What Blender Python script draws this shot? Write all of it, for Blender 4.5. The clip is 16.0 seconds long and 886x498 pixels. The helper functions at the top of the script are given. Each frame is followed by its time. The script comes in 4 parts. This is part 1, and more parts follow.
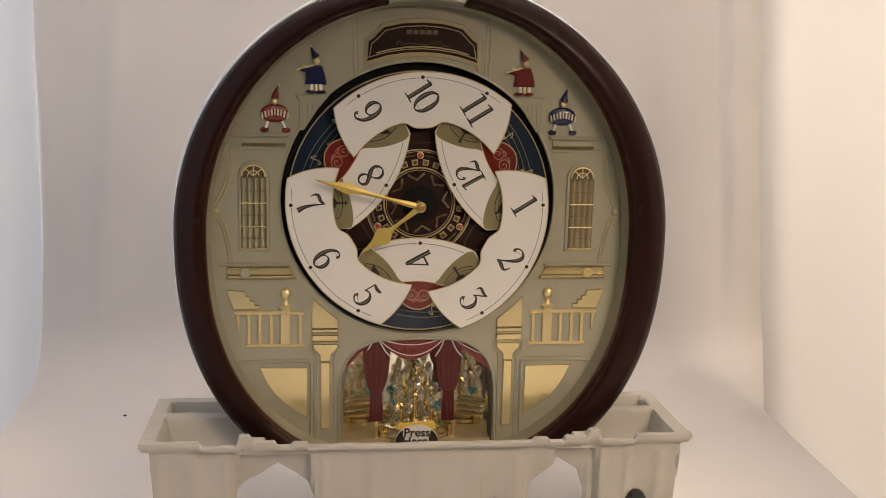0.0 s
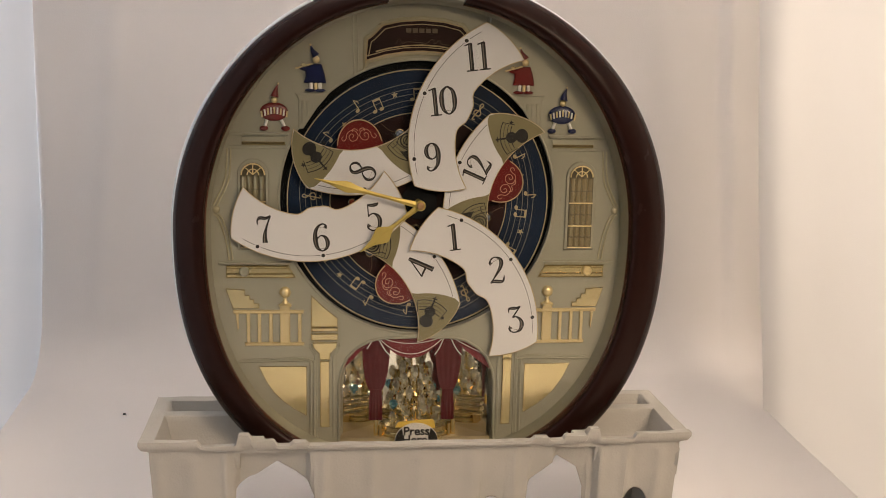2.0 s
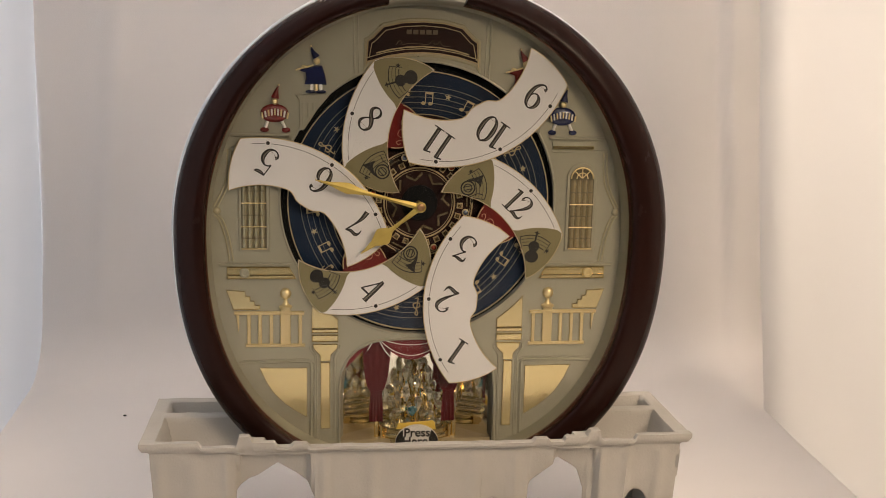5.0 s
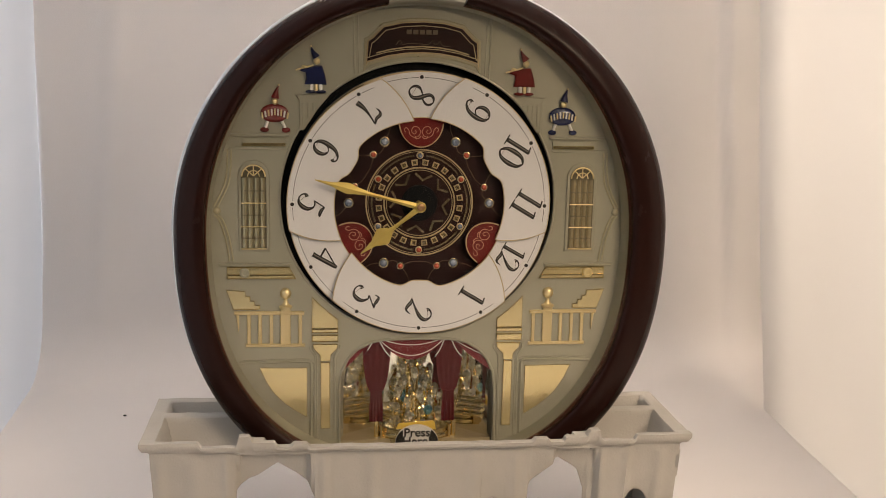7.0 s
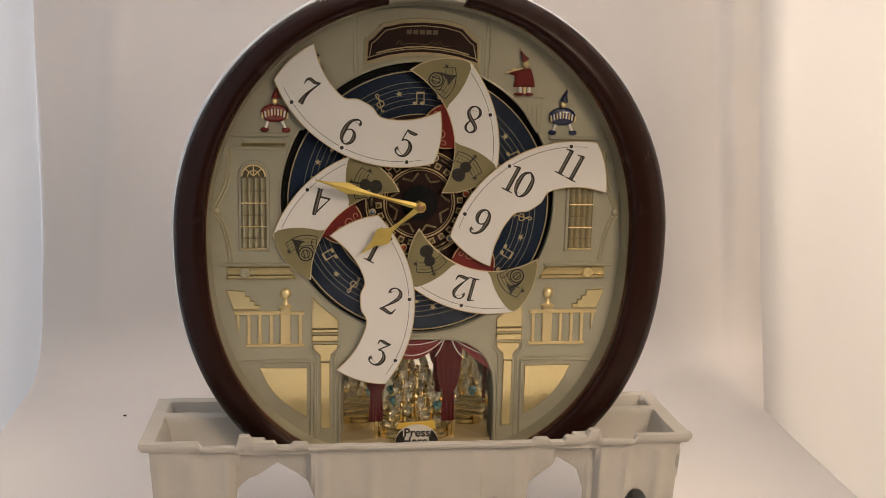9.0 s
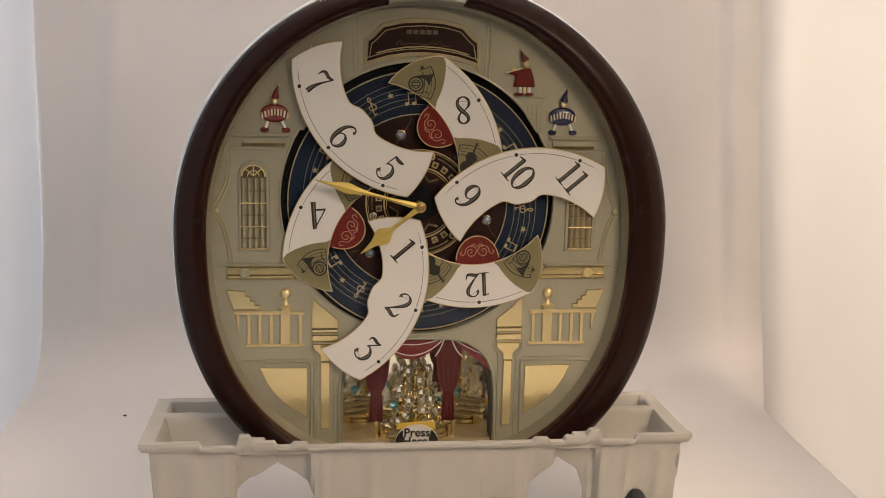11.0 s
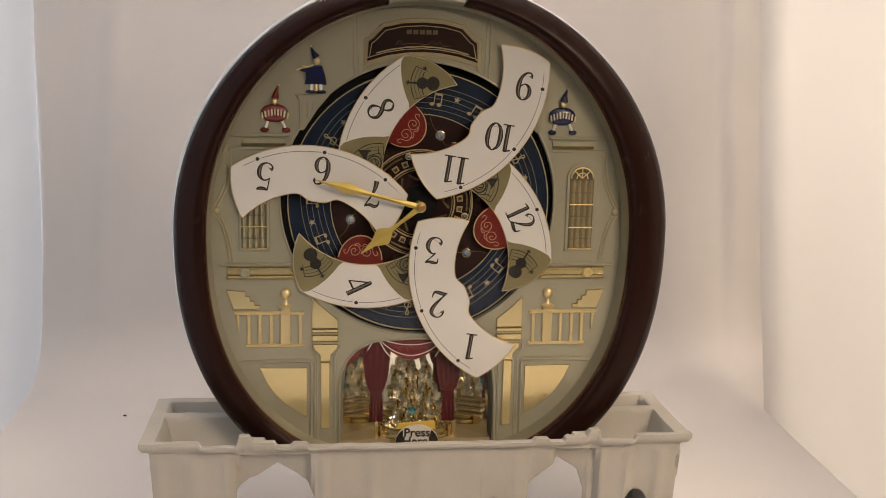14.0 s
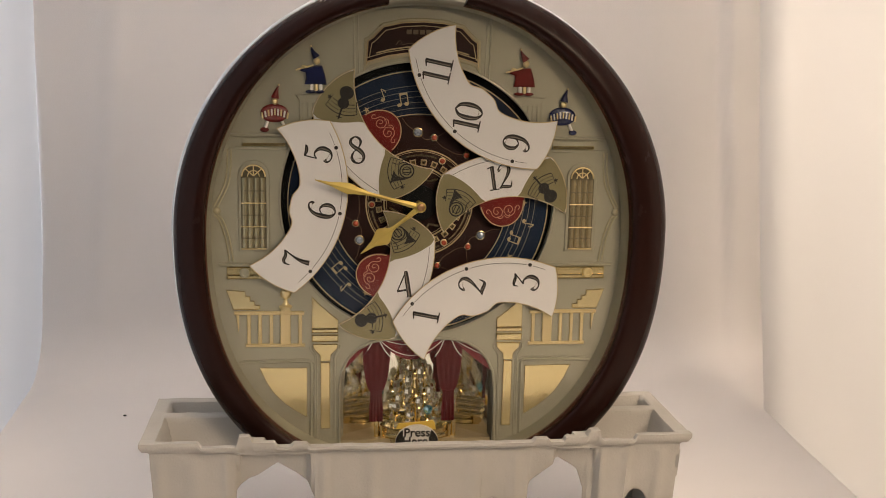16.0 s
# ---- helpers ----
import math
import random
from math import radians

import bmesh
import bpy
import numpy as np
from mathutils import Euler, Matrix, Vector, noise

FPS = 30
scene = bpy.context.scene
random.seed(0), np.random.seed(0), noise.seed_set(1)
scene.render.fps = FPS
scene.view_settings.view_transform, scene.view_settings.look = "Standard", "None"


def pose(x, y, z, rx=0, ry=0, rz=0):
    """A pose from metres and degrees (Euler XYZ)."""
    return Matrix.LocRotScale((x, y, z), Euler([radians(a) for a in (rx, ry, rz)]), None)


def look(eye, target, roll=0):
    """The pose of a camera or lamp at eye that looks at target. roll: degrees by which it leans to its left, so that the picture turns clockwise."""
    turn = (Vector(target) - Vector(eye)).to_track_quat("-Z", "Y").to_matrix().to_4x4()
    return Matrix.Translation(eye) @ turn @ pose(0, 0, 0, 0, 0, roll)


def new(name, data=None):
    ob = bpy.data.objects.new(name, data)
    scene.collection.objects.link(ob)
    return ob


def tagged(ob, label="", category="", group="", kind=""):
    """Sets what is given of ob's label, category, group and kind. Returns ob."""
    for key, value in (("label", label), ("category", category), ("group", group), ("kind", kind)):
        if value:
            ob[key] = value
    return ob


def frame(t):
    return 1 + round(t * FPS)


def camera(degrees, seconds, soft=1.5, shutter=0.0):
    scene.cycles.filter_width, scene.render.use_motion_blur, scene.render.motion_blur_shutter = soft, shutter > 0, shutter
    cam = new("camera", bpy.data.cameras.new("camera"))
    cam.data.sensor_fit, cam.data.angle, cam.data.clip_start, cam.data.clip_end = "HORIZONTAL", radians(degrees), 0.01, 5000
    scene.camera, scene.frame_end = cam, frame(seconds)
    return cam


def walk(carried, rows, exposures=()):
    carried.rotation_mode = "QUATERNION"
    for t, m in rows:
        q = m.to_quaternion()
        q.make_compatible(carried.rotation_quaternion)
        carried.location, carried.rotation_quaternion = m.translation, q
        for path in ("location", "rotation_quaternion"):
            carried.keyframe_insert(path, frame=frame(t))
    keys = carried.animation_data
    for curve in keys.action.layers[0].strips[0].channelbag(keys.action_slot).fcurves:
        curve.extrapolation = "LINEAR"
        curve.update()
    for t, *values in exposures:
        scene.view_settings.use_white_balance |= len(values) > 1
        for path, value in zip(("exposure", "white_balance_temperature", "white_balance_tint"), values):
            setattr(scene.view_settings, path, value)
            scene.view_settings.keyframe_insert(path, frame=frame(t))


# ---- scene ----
cam = camera(42.82, 16.0, 0.85)
VIEW = look((-0.0888, -0.9249, 0.4750), (0.0247, 0.0434, 0.2526), 1.486)


def nudged(right, down):
    """The same stand with the aim shifted by millimetres at a metre: the table shakes a little at the start."""
    return look((-0.0888, -0.9249, 0.4750), (0.0247 + right * 0.001, 0.0434, 0.2526 - down * 0.001), 1.486)


walk(cam, [(0.0, VIEW), (0.5, nudged(0.4, 0.7)), (1.0, nudged(1.0, 1.0)), (1.5, nudged(1.0, 1.3)), (2.0, nudged(0.5, 1.3)),
           (2.5, nudged(0.1, 0.7)), (3.2, VIEW), (4.0, VIEW), (16.0, VIEW)])

# ---- world and lights: a fabric light tent, daylight on one side, a warm lamp on the other ----
world = bpy.data.worlds.new("room_air")
scene.world = world
world.use_nodes = True
world.node_tree.nodes["Background"].inputs[0].default_value = (0.62, 0.68, 0.8, 1)
world.node_tree.nodes["Background"].inputs[1].default_value = 0.12
scene.view_settings.exposure = 0.31


def area(name, eye, target, size, size_y, power, colour):
    data = bpy.data.lights.new(name, "AREA")
    data.shape, data.size, data.size_y, data.energy, data.color = "RECTANGLE", size, size_y, power, colour
    ob = new(name, data)
    ob.matrix_basis = look(eye, target)
    return ob


area("window_light", (-1.30, -0.35, 0.75), (0, 0.1, 0.3), 1.0, 1.0, 17, (0.66, 0.80, 1.0))
area("lamp_light", (1.05, -0.02, 0.60), (0.3, 0.1, 0.35), 0.35, 0.35, 7.2, (1.0, 0.82, 0.62))
# added warm fill from the front right, for the backdrop and clock
area("front_fill_light", (0.62, -1.05, 0.92), (0.30, 0.40, 0.15), 0.45, 0.45, 8.8, (1.0, 0.76, 0.54))
# added fill hung above the tent to lift cloth, floor and tray top
area("top_fill_light", (0.12, 0.06, 1.35), (0.10, 0.08, 0.0), 0.6, 0.6, 19.0, (1.0, 0.84, 0.74))
# added soft fill behind the camera; the south wall has no window
area("room_fill_light", (0.10, -2.25, 1.55), (0, 0, 0.20), 1.8, 0.8, 6.0, (1.0, 0.87, 0.79))

# ---- materials ----


def material(name, colour, rough=0.5, metal=0.0, second=None, scale=40.0, amount=0.5, bump=0.0, bump_scale=400.0,
             coat=0.0, stretch=(1, 1, 1), detail=4.0, shine=0.5):
    m = bpy.data.materials.new(name)
    m.use_nodes = True
    nt = m.node_tree
    b = nt.nodes["Principled BSDF"]
    b.inputs["Roughness"].default_value, b.inputs["Metallic"].default_value = rough, metal
    b.inputs["Coat Weight"].default_value, b.inputs["Coat Roughness"].default_value = coat, 0.12
    b.inputs["Base Color"].default_value = (*colour, 1)
    b.inputs["Specular IOR Level"].default_value = shine
    co = nt.nodes.new("ShaderNodeTexCoord")
    mp = nt.nodes.new("ShaderNodeMapping")
    mp.inputs["Scale"].default_value = stretch
    nt.links.new(co.outputs["Object"], mp.inputs["Vector"])
    if second:
        n = nt.nodes.new("ShaderNodeTexNoise")
        n.inputs["Scale"].default_value, n.inputs["Detail"].default_value = scale, detail
        nt.links.new(mp.outputs[0], n.inputs["Vector"])
        r = nt.nodes.new("ShaderNodeValToRGB")
        r.color_ramp.elements[0].position, r.color_ramp.elements[1].position = 0.5 - amount / 2, 0.5 + amount / 2
        r.color_ramp.elements[0].color, r.color_ramp.elements[1].color = (*colour, 1), (*second, 1)
        nt.links.new(n.outputs["Fac"], r.inputs[0])
        nt.links.new(r.outputs[0], b.inputs["Base Color"])
        mr = nt.nodes.new("ShaderNodeMapRange")
        mr.inputs["To Min"].default_value, mr.inputs["To Max"].default_value = max(0.02, rough - 0.07), rough + 0.07
        nt.links.new(n.outputs["Fac"], mr.inputs["Value"])
        nt.links.new(mr.outputs[0], b.inputs["Roughness"])
    if bump:
        n2 = nt.nodes.new("ShaderNodeTexNoise")
        n2.inputs["Scale"].default_value, n2.inputs["Detail"].default_value = bump_scale, 5
        nt.links.new(mp.outputs[0], n2.inputs["Vector"])
        bu = nt.nodes.new("ShaderNodeBump")
        bu.inputs["Strength"].default_value, bu.inputs["Distance"].default_value = bump, 0.001
        nt.links.new(n2.outputs["Fac"], bu.inputs["Height"])
        nt.links.new(bu.outputs[0], b.inputs["Normal"])
    return m


def fabric(name, colour, second, through_share):
    m = material(name, colour, 0.9, 0, second, 5.0, 0.6, 0.25, 900.0)
    nt = m.node_tree
    b = nt.nodes["Principled BSDF"]
    t = nt.nodes.new("ShaderNodeBsdfTranslucent")
    t.inputs[0].default_value = (*colour, 1)
    mix = nt.nodes.new("ShaderNodeMixShader")
    mix.inputs[0].default_value = through_share
    nt.links.new(b.outputs[0], mix.inputs[1])
    nt.links.new(t.outputs[0], mix.inputs[2])
    nt.links.new(mix.outputs[0], nt.nodes["Material Output"].inputs[0])
    return m


def cut_glass(name, colour):
    """Faceted crystal: clear body with strong facet reflections."""
    m = bpy.data.materials.new(name)
    m.use_nodes = True
    nt = m.node_tree
    nt.nodes.remove(nt.nodes["Principled BSDF"])
    tr, gl, df = nt.nodes.new("ShaderNodeBsdfTransparent"), nt.nodes.new("ShaderNodeBsdfGlossy"), nt.nodes.new("ShaderNodeBsdfTranslucent")
    clear, cut = nt.nodes.new("ShaderNodeMixShader"), nt.nodes.new("ShaderNodeMixShader")
    gl.inputs["Roughness"].default_value = 0.07
    gl.inputs[0].default_value = (*[min(1.0, 0.45 + 0.6 * q) for q in colour], 1)
    df.inputs[0].default_value = tr.inputs[0].default_value = (*colour, 1)
    clear.inputs[0].default_value, cut.inputs[0].default_value = 0.45, 0.55
    nt.links.new(tr.outputs[0], clear.inputs[1])
    nt.links.new(df.outputs[0], clear.inputs[2])
    nt.links.new(clear.outputs[0], cut.inputs[1])
    nt.links.new(gl.outputs[0], cut.inputs[2])
    nt.links.new(cut.outputs[0], nt.nodes["Material Output"].inputs[0])
    return m


def clear_cover(name):
    m = bpy.data.materials.new(name)
    m.use_nodes = True
    nt = m.node_tree
    nt.nodes.remove(nt.nodes["Principled BSDF"])
    tr, gl, mix = nt.nodes.new("ShaderNodeBsdfTransparent"), nt.nodes.new("ShaderNodeBsdfGlossy"), nt.nodes.new("ShaderNodeMixShader")
    fr = nt.nodes.new("ShaderNodeFresnel")
    fr.inputs[0].default_value = 1.24
    gl.inputs["Roughness"].default_value = 0.03
    tr.inputs[0].default_value = (0.985, 0.99, 0.98, 1)
    nt.links.new(fr.outputs[0], mix.inputs[0])
    nt.links.new(tr.outputs[0], mix.inputs[1])
    nt.links.new(gl.outputs[0], mix.inputs[2])
    nt.links.new(mix.outputs[0], nt.nodes["Material Output"].inputs[0])
    return m


CLOTH = fabric("white_tent_cloth", (0.80, 0.79, 0.78), (0.74, 0.73, 0.72), 0.35)
SWEEP = fabric("white_backdrop_cloth", (0.80, 0.78, 0.77), (0.75, 0.73, 0.72), 0.15)
WALLS = material("room_plaster", (0.38, 0.34, 0.31), 0.9, 0, (0.34, 0.31, 0.28), 3.0, 0.6, 0.2, 200)
WOOD = material("dark_mahogany", (0.018, 0.0064, 0.0046), 0.25, 0, (0.013, 0.0048, 0.0036), 40, 0.8, 0.03, 700, 0.0, (1, 4, 1), 4.0, 0.12)
BRONZE = material("bronze_lip", (0.24, 0.10, 0.065), 0.24, 0.8, (0.18, 0.075, 0.045), 50, 0.5)
SILVER = material("pale_silver_case", (0.62, 0.66, 0.68), 0.38, 0.25, (0.55, 0.6, 0.62), 30, 0.5, 0.05)
SAGE = material("sage_champagne_plastic", (0.40, 0.385, 0.30), 0.36, 0.35, (0.36, 0.35, 0.27), 90, 0.6, 0.06, 2500)
SAGE_RIM = material("sage_inner_wall", (0.33, 0.32, 0.25), 0.36, 0.35)
GOLD = material("pale_gold_plate", (0.80, 0.68, 0.37), 0.18, 0.9, (0.78, 0.63, 0.34), 120, 0.6, 0.05, 1800)
GOLD_MATT = material("matt_gold_plate", (0.80, 0.67, 0.38), 0.42, 0.75, (0.74, 0.61, 0.33), 120, 0.6, 0.06, 1800)
GOLD_LINE = material("gold_print", (0.62, 0.50, 0.29), 0.38, 0.55, (0.5, 0.40, 0.22), 200, 0.6)
BRASS = material("polished_brass", (0.92, 0.76, 0.42), 0.14, 1.0, (0.86, 0.66, 0.30), 90, 0.6)
BROWN = material("dark_brown_dial", (0.026, 0.008, 0.006), 0.35, 0, (0.012, 0.004, 0.0035), 70, 0.7, 0.05, 900, 0.0, (1, 1, 1), 4.0, 0.3)
NAVY = material("navy_dial_ring", (0.009, 0.022, 0.050), 0.34, 0, (0.006, 0.014, 0.034), 60, 0.7, 0.05, 900, 0.0, (1, 1, 1), 4.0, 0.3)
BLACK = material("black_shadow_gap", (0.006, 0.008, 0.009), 0.6, 0, (0.010, 0.010, 0.011), 50, 0.5, 0, 1, 0, (1, 1, 1), 4.0, 0.1)
WHITE = material("white_dial_paint", (0.74, 0.73, 0.73), 0.33, 0, (0.70, 0.69, 0.69), 25, 0.7, 0.03, 1500, 0.15)
INK = material("black_ink", (0.012, 0.011, 0.010), 0.45, 0, (0.02, 0.018, 0.016), 200, 0.5)
OLIVE = material("olive_gold_fan", (0.30, 0.265, 0.145), 0.35, 0.4, (0.25, 0.22, 0.115), 60, 0.6, 0.05, 1500)
RED = material("red_enamel", (0.165, 0.010, 0.008), 0.3, 0, (0.12, 0.008, 0.007), 60, 0.6, 0.03, 800, 0.5)
BLUE = material("blue_enamel", (0.008, 0.015, 0.075), 0.3, 0, (0.006, 0.010, 0.05), 60, 0.6, 0.03, 800, 0.5)
CURTAIN = material("crimson_curtain_print", (0.17, 0.014, 0.019), 0.45, 0, (0.14, 0.011, 0.015), 90, 0.7, 0.1, 600)
PULP = material("moulded_pulp", (0.46, 0.44, 0.395), 0.9, 0, (0.39, 0.375, 0.335), 30, 0.8, 0.35, 500)
MIRROR = material("alcove_mirror", (0.94, 0.92, 0.86), 0.04, 1.0, (0.88, 0.86, 0.78), 8, 0.5)
CRYSTAL = cut_glass("clear_crystal", (1.0, 0.96, 0.84))
# blue tint stands in for flashes of dispersed light in clear crystal
FLASH_CRYSTAL = cut_glass("blue_flash_crystal", (0.35, 0.80, 1.0))
GEM_BLUE = material("pale_blue_gem", (0.16, 0.20, 0.30), 0.10, 0.6, (0.5, 0.56, 0.66), 500, 0.4, 0, 1, 0.6)
GEM_RED = material("orange_red_gem", (0.46, 0.07, 0.035), 0.12, 0.3, (0.6, 0.14, 0.08), 500, 0.4, 0, 1, 0.6)
DIM_GOLD = material("dim_gold_relief", (0.42, 0.34, 0.21), 0.24, 0.85, (0.30, 0.24, 0.14), 160, 0.6, 0.1, 900)
STAFF = material("greyed_gold_print", (0.30, 0.28, 0.22), 0.42, 0.4, (0.22, 0.20, 0.15), 200, 0.6)
FINE_GOLD = material("fine_gold_thread", (0.20, 0.13, 0.08), 0.45, 0.4)
COPPER = material("copper_cap", (0.45, 0.27, 0.14), 0.3, 0.7, (0.36, 0.2, 0.1), 120, 0.5)
HAND_GOLD = material("golden_hand", (0.60, 0.47, 0.14), 0.44, 0.6, (0.54, 0.41, 0.11), 90, 0.6, 0.05, 900)
STICKER = material("white_sticker", (0.78, 0.76, 0.72), 0.5, 0, (0.72, 0.70, 0.66), 60, 0.6)
YELLOW = material("yellow_sticker", (0.72, 0.50, 0.09), 0.5, 0, (0.66, 0.45, 0.07), 60, 0.6)
COVER = clear_cover("clear_cover_glass")

# ---- mesh helpers: u right, v up, w towards the viewer, in millimetres ----


def at(u, v, w):
    return Vector((u, -w, v)) * 0.001


def part(name, bm, mat, parent=None, label="", smooth=False):
    bmesh.ops.recalc_face_normals(bm, faces=bm.faces)
    me = bpy.data.meshes.new(name)
    bm.to_mesh(me)
    bm.free()
    for m in (mat if isinstance(mat, (list, tuple)) else [mat]):
        me.materials.append(m)
    if smooth:
        me.polygons.foreach_set("use_smooth", [True] * len(me.polygons))
        me.set_sharp_from_angle(angle=radians(38))
    ob = new(name, me)
    ob.parent = parent
    if label:
        tagged(ob, label)
    return ob


def offset(pts, d):
    """A closed outline moved inwards by d."""
    n = len(pts)
    area2 = sum(pts[i][0] * pts[(i + 1) % n][1] - pts[(i + 1) % n][0] * pts[i][1] for i in range(n))
    s = 1 if area2 > 0 else -1
    out = []
    for i in range(n):
        p, a, b = Vector(pts[i]), Vector(pts[i - 1]), Vector(pts[(i + 1) % n])
        e1, e2 = (p - a), (b - p)
        if e1.length < 1e-9 or e2.length < 1e-9:
            out.append(tuple(p))
            continue
        e1.normalize(), e2.normalize()
        n1, n2 = Vector((-e1.y, e1.x)) * s, Vector((-e2.y, e2.x)) * s
        m = n1 + n2
        if m.length < 1e-6:
            m = n1.copy()
        m.normalize()
        k = max(0.5, m.dot(n1))
        out.append(tuple(p + m * (d / k)))
    return out


def prism(bm, pts, w0, w1, bevel=0.0, slot=0):
    """A plate of that outline from w0 (back) to w1 (front), its front edge chamfered."""
    rings = [[(p, w0) for p in pts]]
    if bevel:
        rings.append([(p, w1 - bevel) for p in pts])
        rings.append([(p, w1) for p in offset(pts, bevel)])
    else:
        rings.append([(p, w1) for p in pts])
    vs = [[bm.verts.new(at(p[0], p[1], w)) for p, w in r] for r in rings]
    n = len(pts)
    made = []
    for a, b in zip(vs, vs[1:]):
        for i in range(n):
            made.append(bm.faces.new((a[i], a[(i + 1) % n], b[(i + 1) % n], b[i])))
    made.append(bm.faces.new(vs[-1]))
    made.append(bm.faces.new(list(reversed(vs[0]))))
    for fc in made:
        fc.material_index = slot


def box(bm, u0, u1, v0, v1, w0, w1, bevel=0.0, slot=0):
    prism(bm, [(u0, v0), (u1, v0), (u1, v1), (u0, v1)], w0, w1, bevel, slot)


def arc(r, a0, a1, n, cu=0.0, cv=0.0):
    return [(cu + r * math.cos(radians(a0 + (a1 - a0) * i / n)), cv + r * math.sin(radians(a0 + (a1 - a0) * i / n))) for i in range(n + 1)]


def polar(r, a):
    return r * math.cos(radians(a)), r * math.sin(radians(a))


def circle(r, n=32, cu=0.0, cv=0.0):
    return arc(r, 0, 360 - 360 / n, n - 1, cu, cv)


def spline(pts, steps=8, closed=False):
    """A smooth line through points of any dimension."""
    P = [np.array(p, float) for p in pts]
    n = len(P)
    if n == 2 and not closed:
        return [tuple(P[0]), tuple(P[1])]
    out = []
    for i in range(n if closed else n - 1):
        if closed:
            a, b, c, d = P[(i - 1) % n], P[i], P[(i + 1) % n], P[(i + 2) % n]
        else:
            a, b, c, d = P[max(i - 1, 0)], P[i], P[i + 1], P[min(i + 2, n - 1)]
        for k in range(steps):
            t = k / steps
            out.append(tuple(0.5 * (2 * b + (c - a) * t + (2 * a - 5 * b + 4 * c - d) * t * t + (3 * b - a - 3 * c + d) * t ** 3)))
    if not closed:
        out.append(tuple(P[-1]))
    return out


def ribbon(bm, pts, w0, w1, width=None, slot=0):
    """A flat stroke along points (u, v) or (u, v, width)."""
    n = len(pts)
    rows = []
    for i in range(n):
        a, b = Vector(pts[max(i - 1, 0)][:2]), Vector(pts[min(i + 1, n - 1)][:2])
        t = b - a
        if t.length < 1e-9:
            t = Vector((1, 0))
        t.normalize()
        h = (width if width is not None else pts[i][2]) / 2
        p, nn = Vector(pts[i][:2]), Vector((-t.y, t.x)) * h
        l, r = p + nn, p - nn
        rows.append([bm.verts.new(at(*q, w)) for q, w in ((l, w0), (l, w1), (r, w1), (r, w0))])
    for a, b in zip(rows, rows[1:]):
        for k in range(4):
            bm.faces.new((a[k], b[k], b[(k + 1) % 4], a[(k + 1) % 4])).material_index = slot
    bm.faces.new(rows[0]).material_index = slot
    bm.faces.new(list(reversed(rows[-1]))).material_index = slot


def tube(bm, pts, radius, sides=8, slot=0, closed=False):
    """A round rod along points (u, v, w) or (u, v, w, radius)."""
    n = len(pts)
    rings = []
    for i in range(n):
        if closed:
            a, b = at(*pts[i - 1][:3]), at(*pts[(i + 1) % n][:3])
        else:
            a, b = at(*pts[max(i - 1, 0)][:3]), at(*pts[min(i + 1, n - 1)][:3])
        t = (b - a).normalized()
        x = t.cross(Vector((0.13, 1, 0.21))).normalized()
        y = t.cross(x)
        r = (pts[i][3] if len(pts[i]) > 3 else radius) * 0.001
        p = at(*pts[i][:3])
        rings.append([bm.verts.new(p + (x * math.cos(2 * math.pi * k / sides) + y * math.sin(2 * math.pi * k / sides)) * r) for k in range(sides)])
    for a, b in zip(rings, rings[1:] + ([rings[0]] if closed else [])):
        for k in range(sides):
            bm.faces.new((a[k], a[(k + 1) % sides], b[(k + 1) % sides], b[k])).material_index = slot
    if not closed:
        bm.faces.new(rings[0]).material_index = slot
        bm.faces.new(list(reversed(rings[-1]))).material_index = slot


def lathe(bm, profile, cu, cv, cw, axis="v", sides=24, slot=0):
    """A turned piece: profile of (radius, height) along the axis v or w."""
    rings = []
    for r, h in profile:
        ring = []
        for k in range(sides):
            c, s = r * math.cos(2 * math.pi * k / sides), r * math.sin(2 * math.pi * k / sides)
            ring.append(bm.verts.new(at(cu + c, cv + h, cw + s) if axis == "v" else at(cu + c, cv + s, cw + h)))
        rings.append(ring)
    for a, b in zip(rings, rings[1:]):
        for k in range(sides):
            bm.faces.new((a[k], a[(k + 1) % sides], b[(k + 1) % sides], b[k])).material_index = slot
    bm.faces.new(rings[0]).material_index = slot
    bm.faces.new(list(reversed(rings[-1]))).material_index = slot


def blob(bm, u, v, w, ru, rv, rw, slot=0, seg=12, rings=8):
    m = Matrix.Translation(at(u, v, w)) @ Matrix.Diagonal((ru * 0.001, rw * 0.001, rv * 0.001, 1))
    made = bmesh.ops.create_uvsphere(bm, u_segments=seg, v_segments=rings, radius=1, matrix=m)
    for vert in made["verts"]:
        for fc in vert.link_faces:
            fc.material_index = slot


def filled(bm, outline, holes, w, slot=0):
    """A flat sheet with holes."""
    edges = []
    for loop in [outline, *holes]:
        vs = [bm.verts.new(at(p[0], p[1], w)) for p in loop]
        edges += [bm.edges.new((vs[i], vs[(i + 1) % len(vs)])) for i in range(len(vs))]
    made = bmesh.ops.triangle_fill(bm, use_beauty=True, use_dissolve=False, edges=edges)
    for g in made["geom"]:
        if isinstance(g, bmesh.types.BMFace):
            g.material_index = slot


def wall_of(bm, loop, w0, w1, slot=0):
    a = [bm.verts.new(at(p[0], p[1], w0)) for p in loop]
    b = [bm.verts.new(at(p[0], p[1], w1)) for p in loop]
    n = len(loop)
    for i in range(n):
        bm.faces.new((a[i], a[(i + 1) % n], b[(i + 1) % n], b[i])).material_index = slot


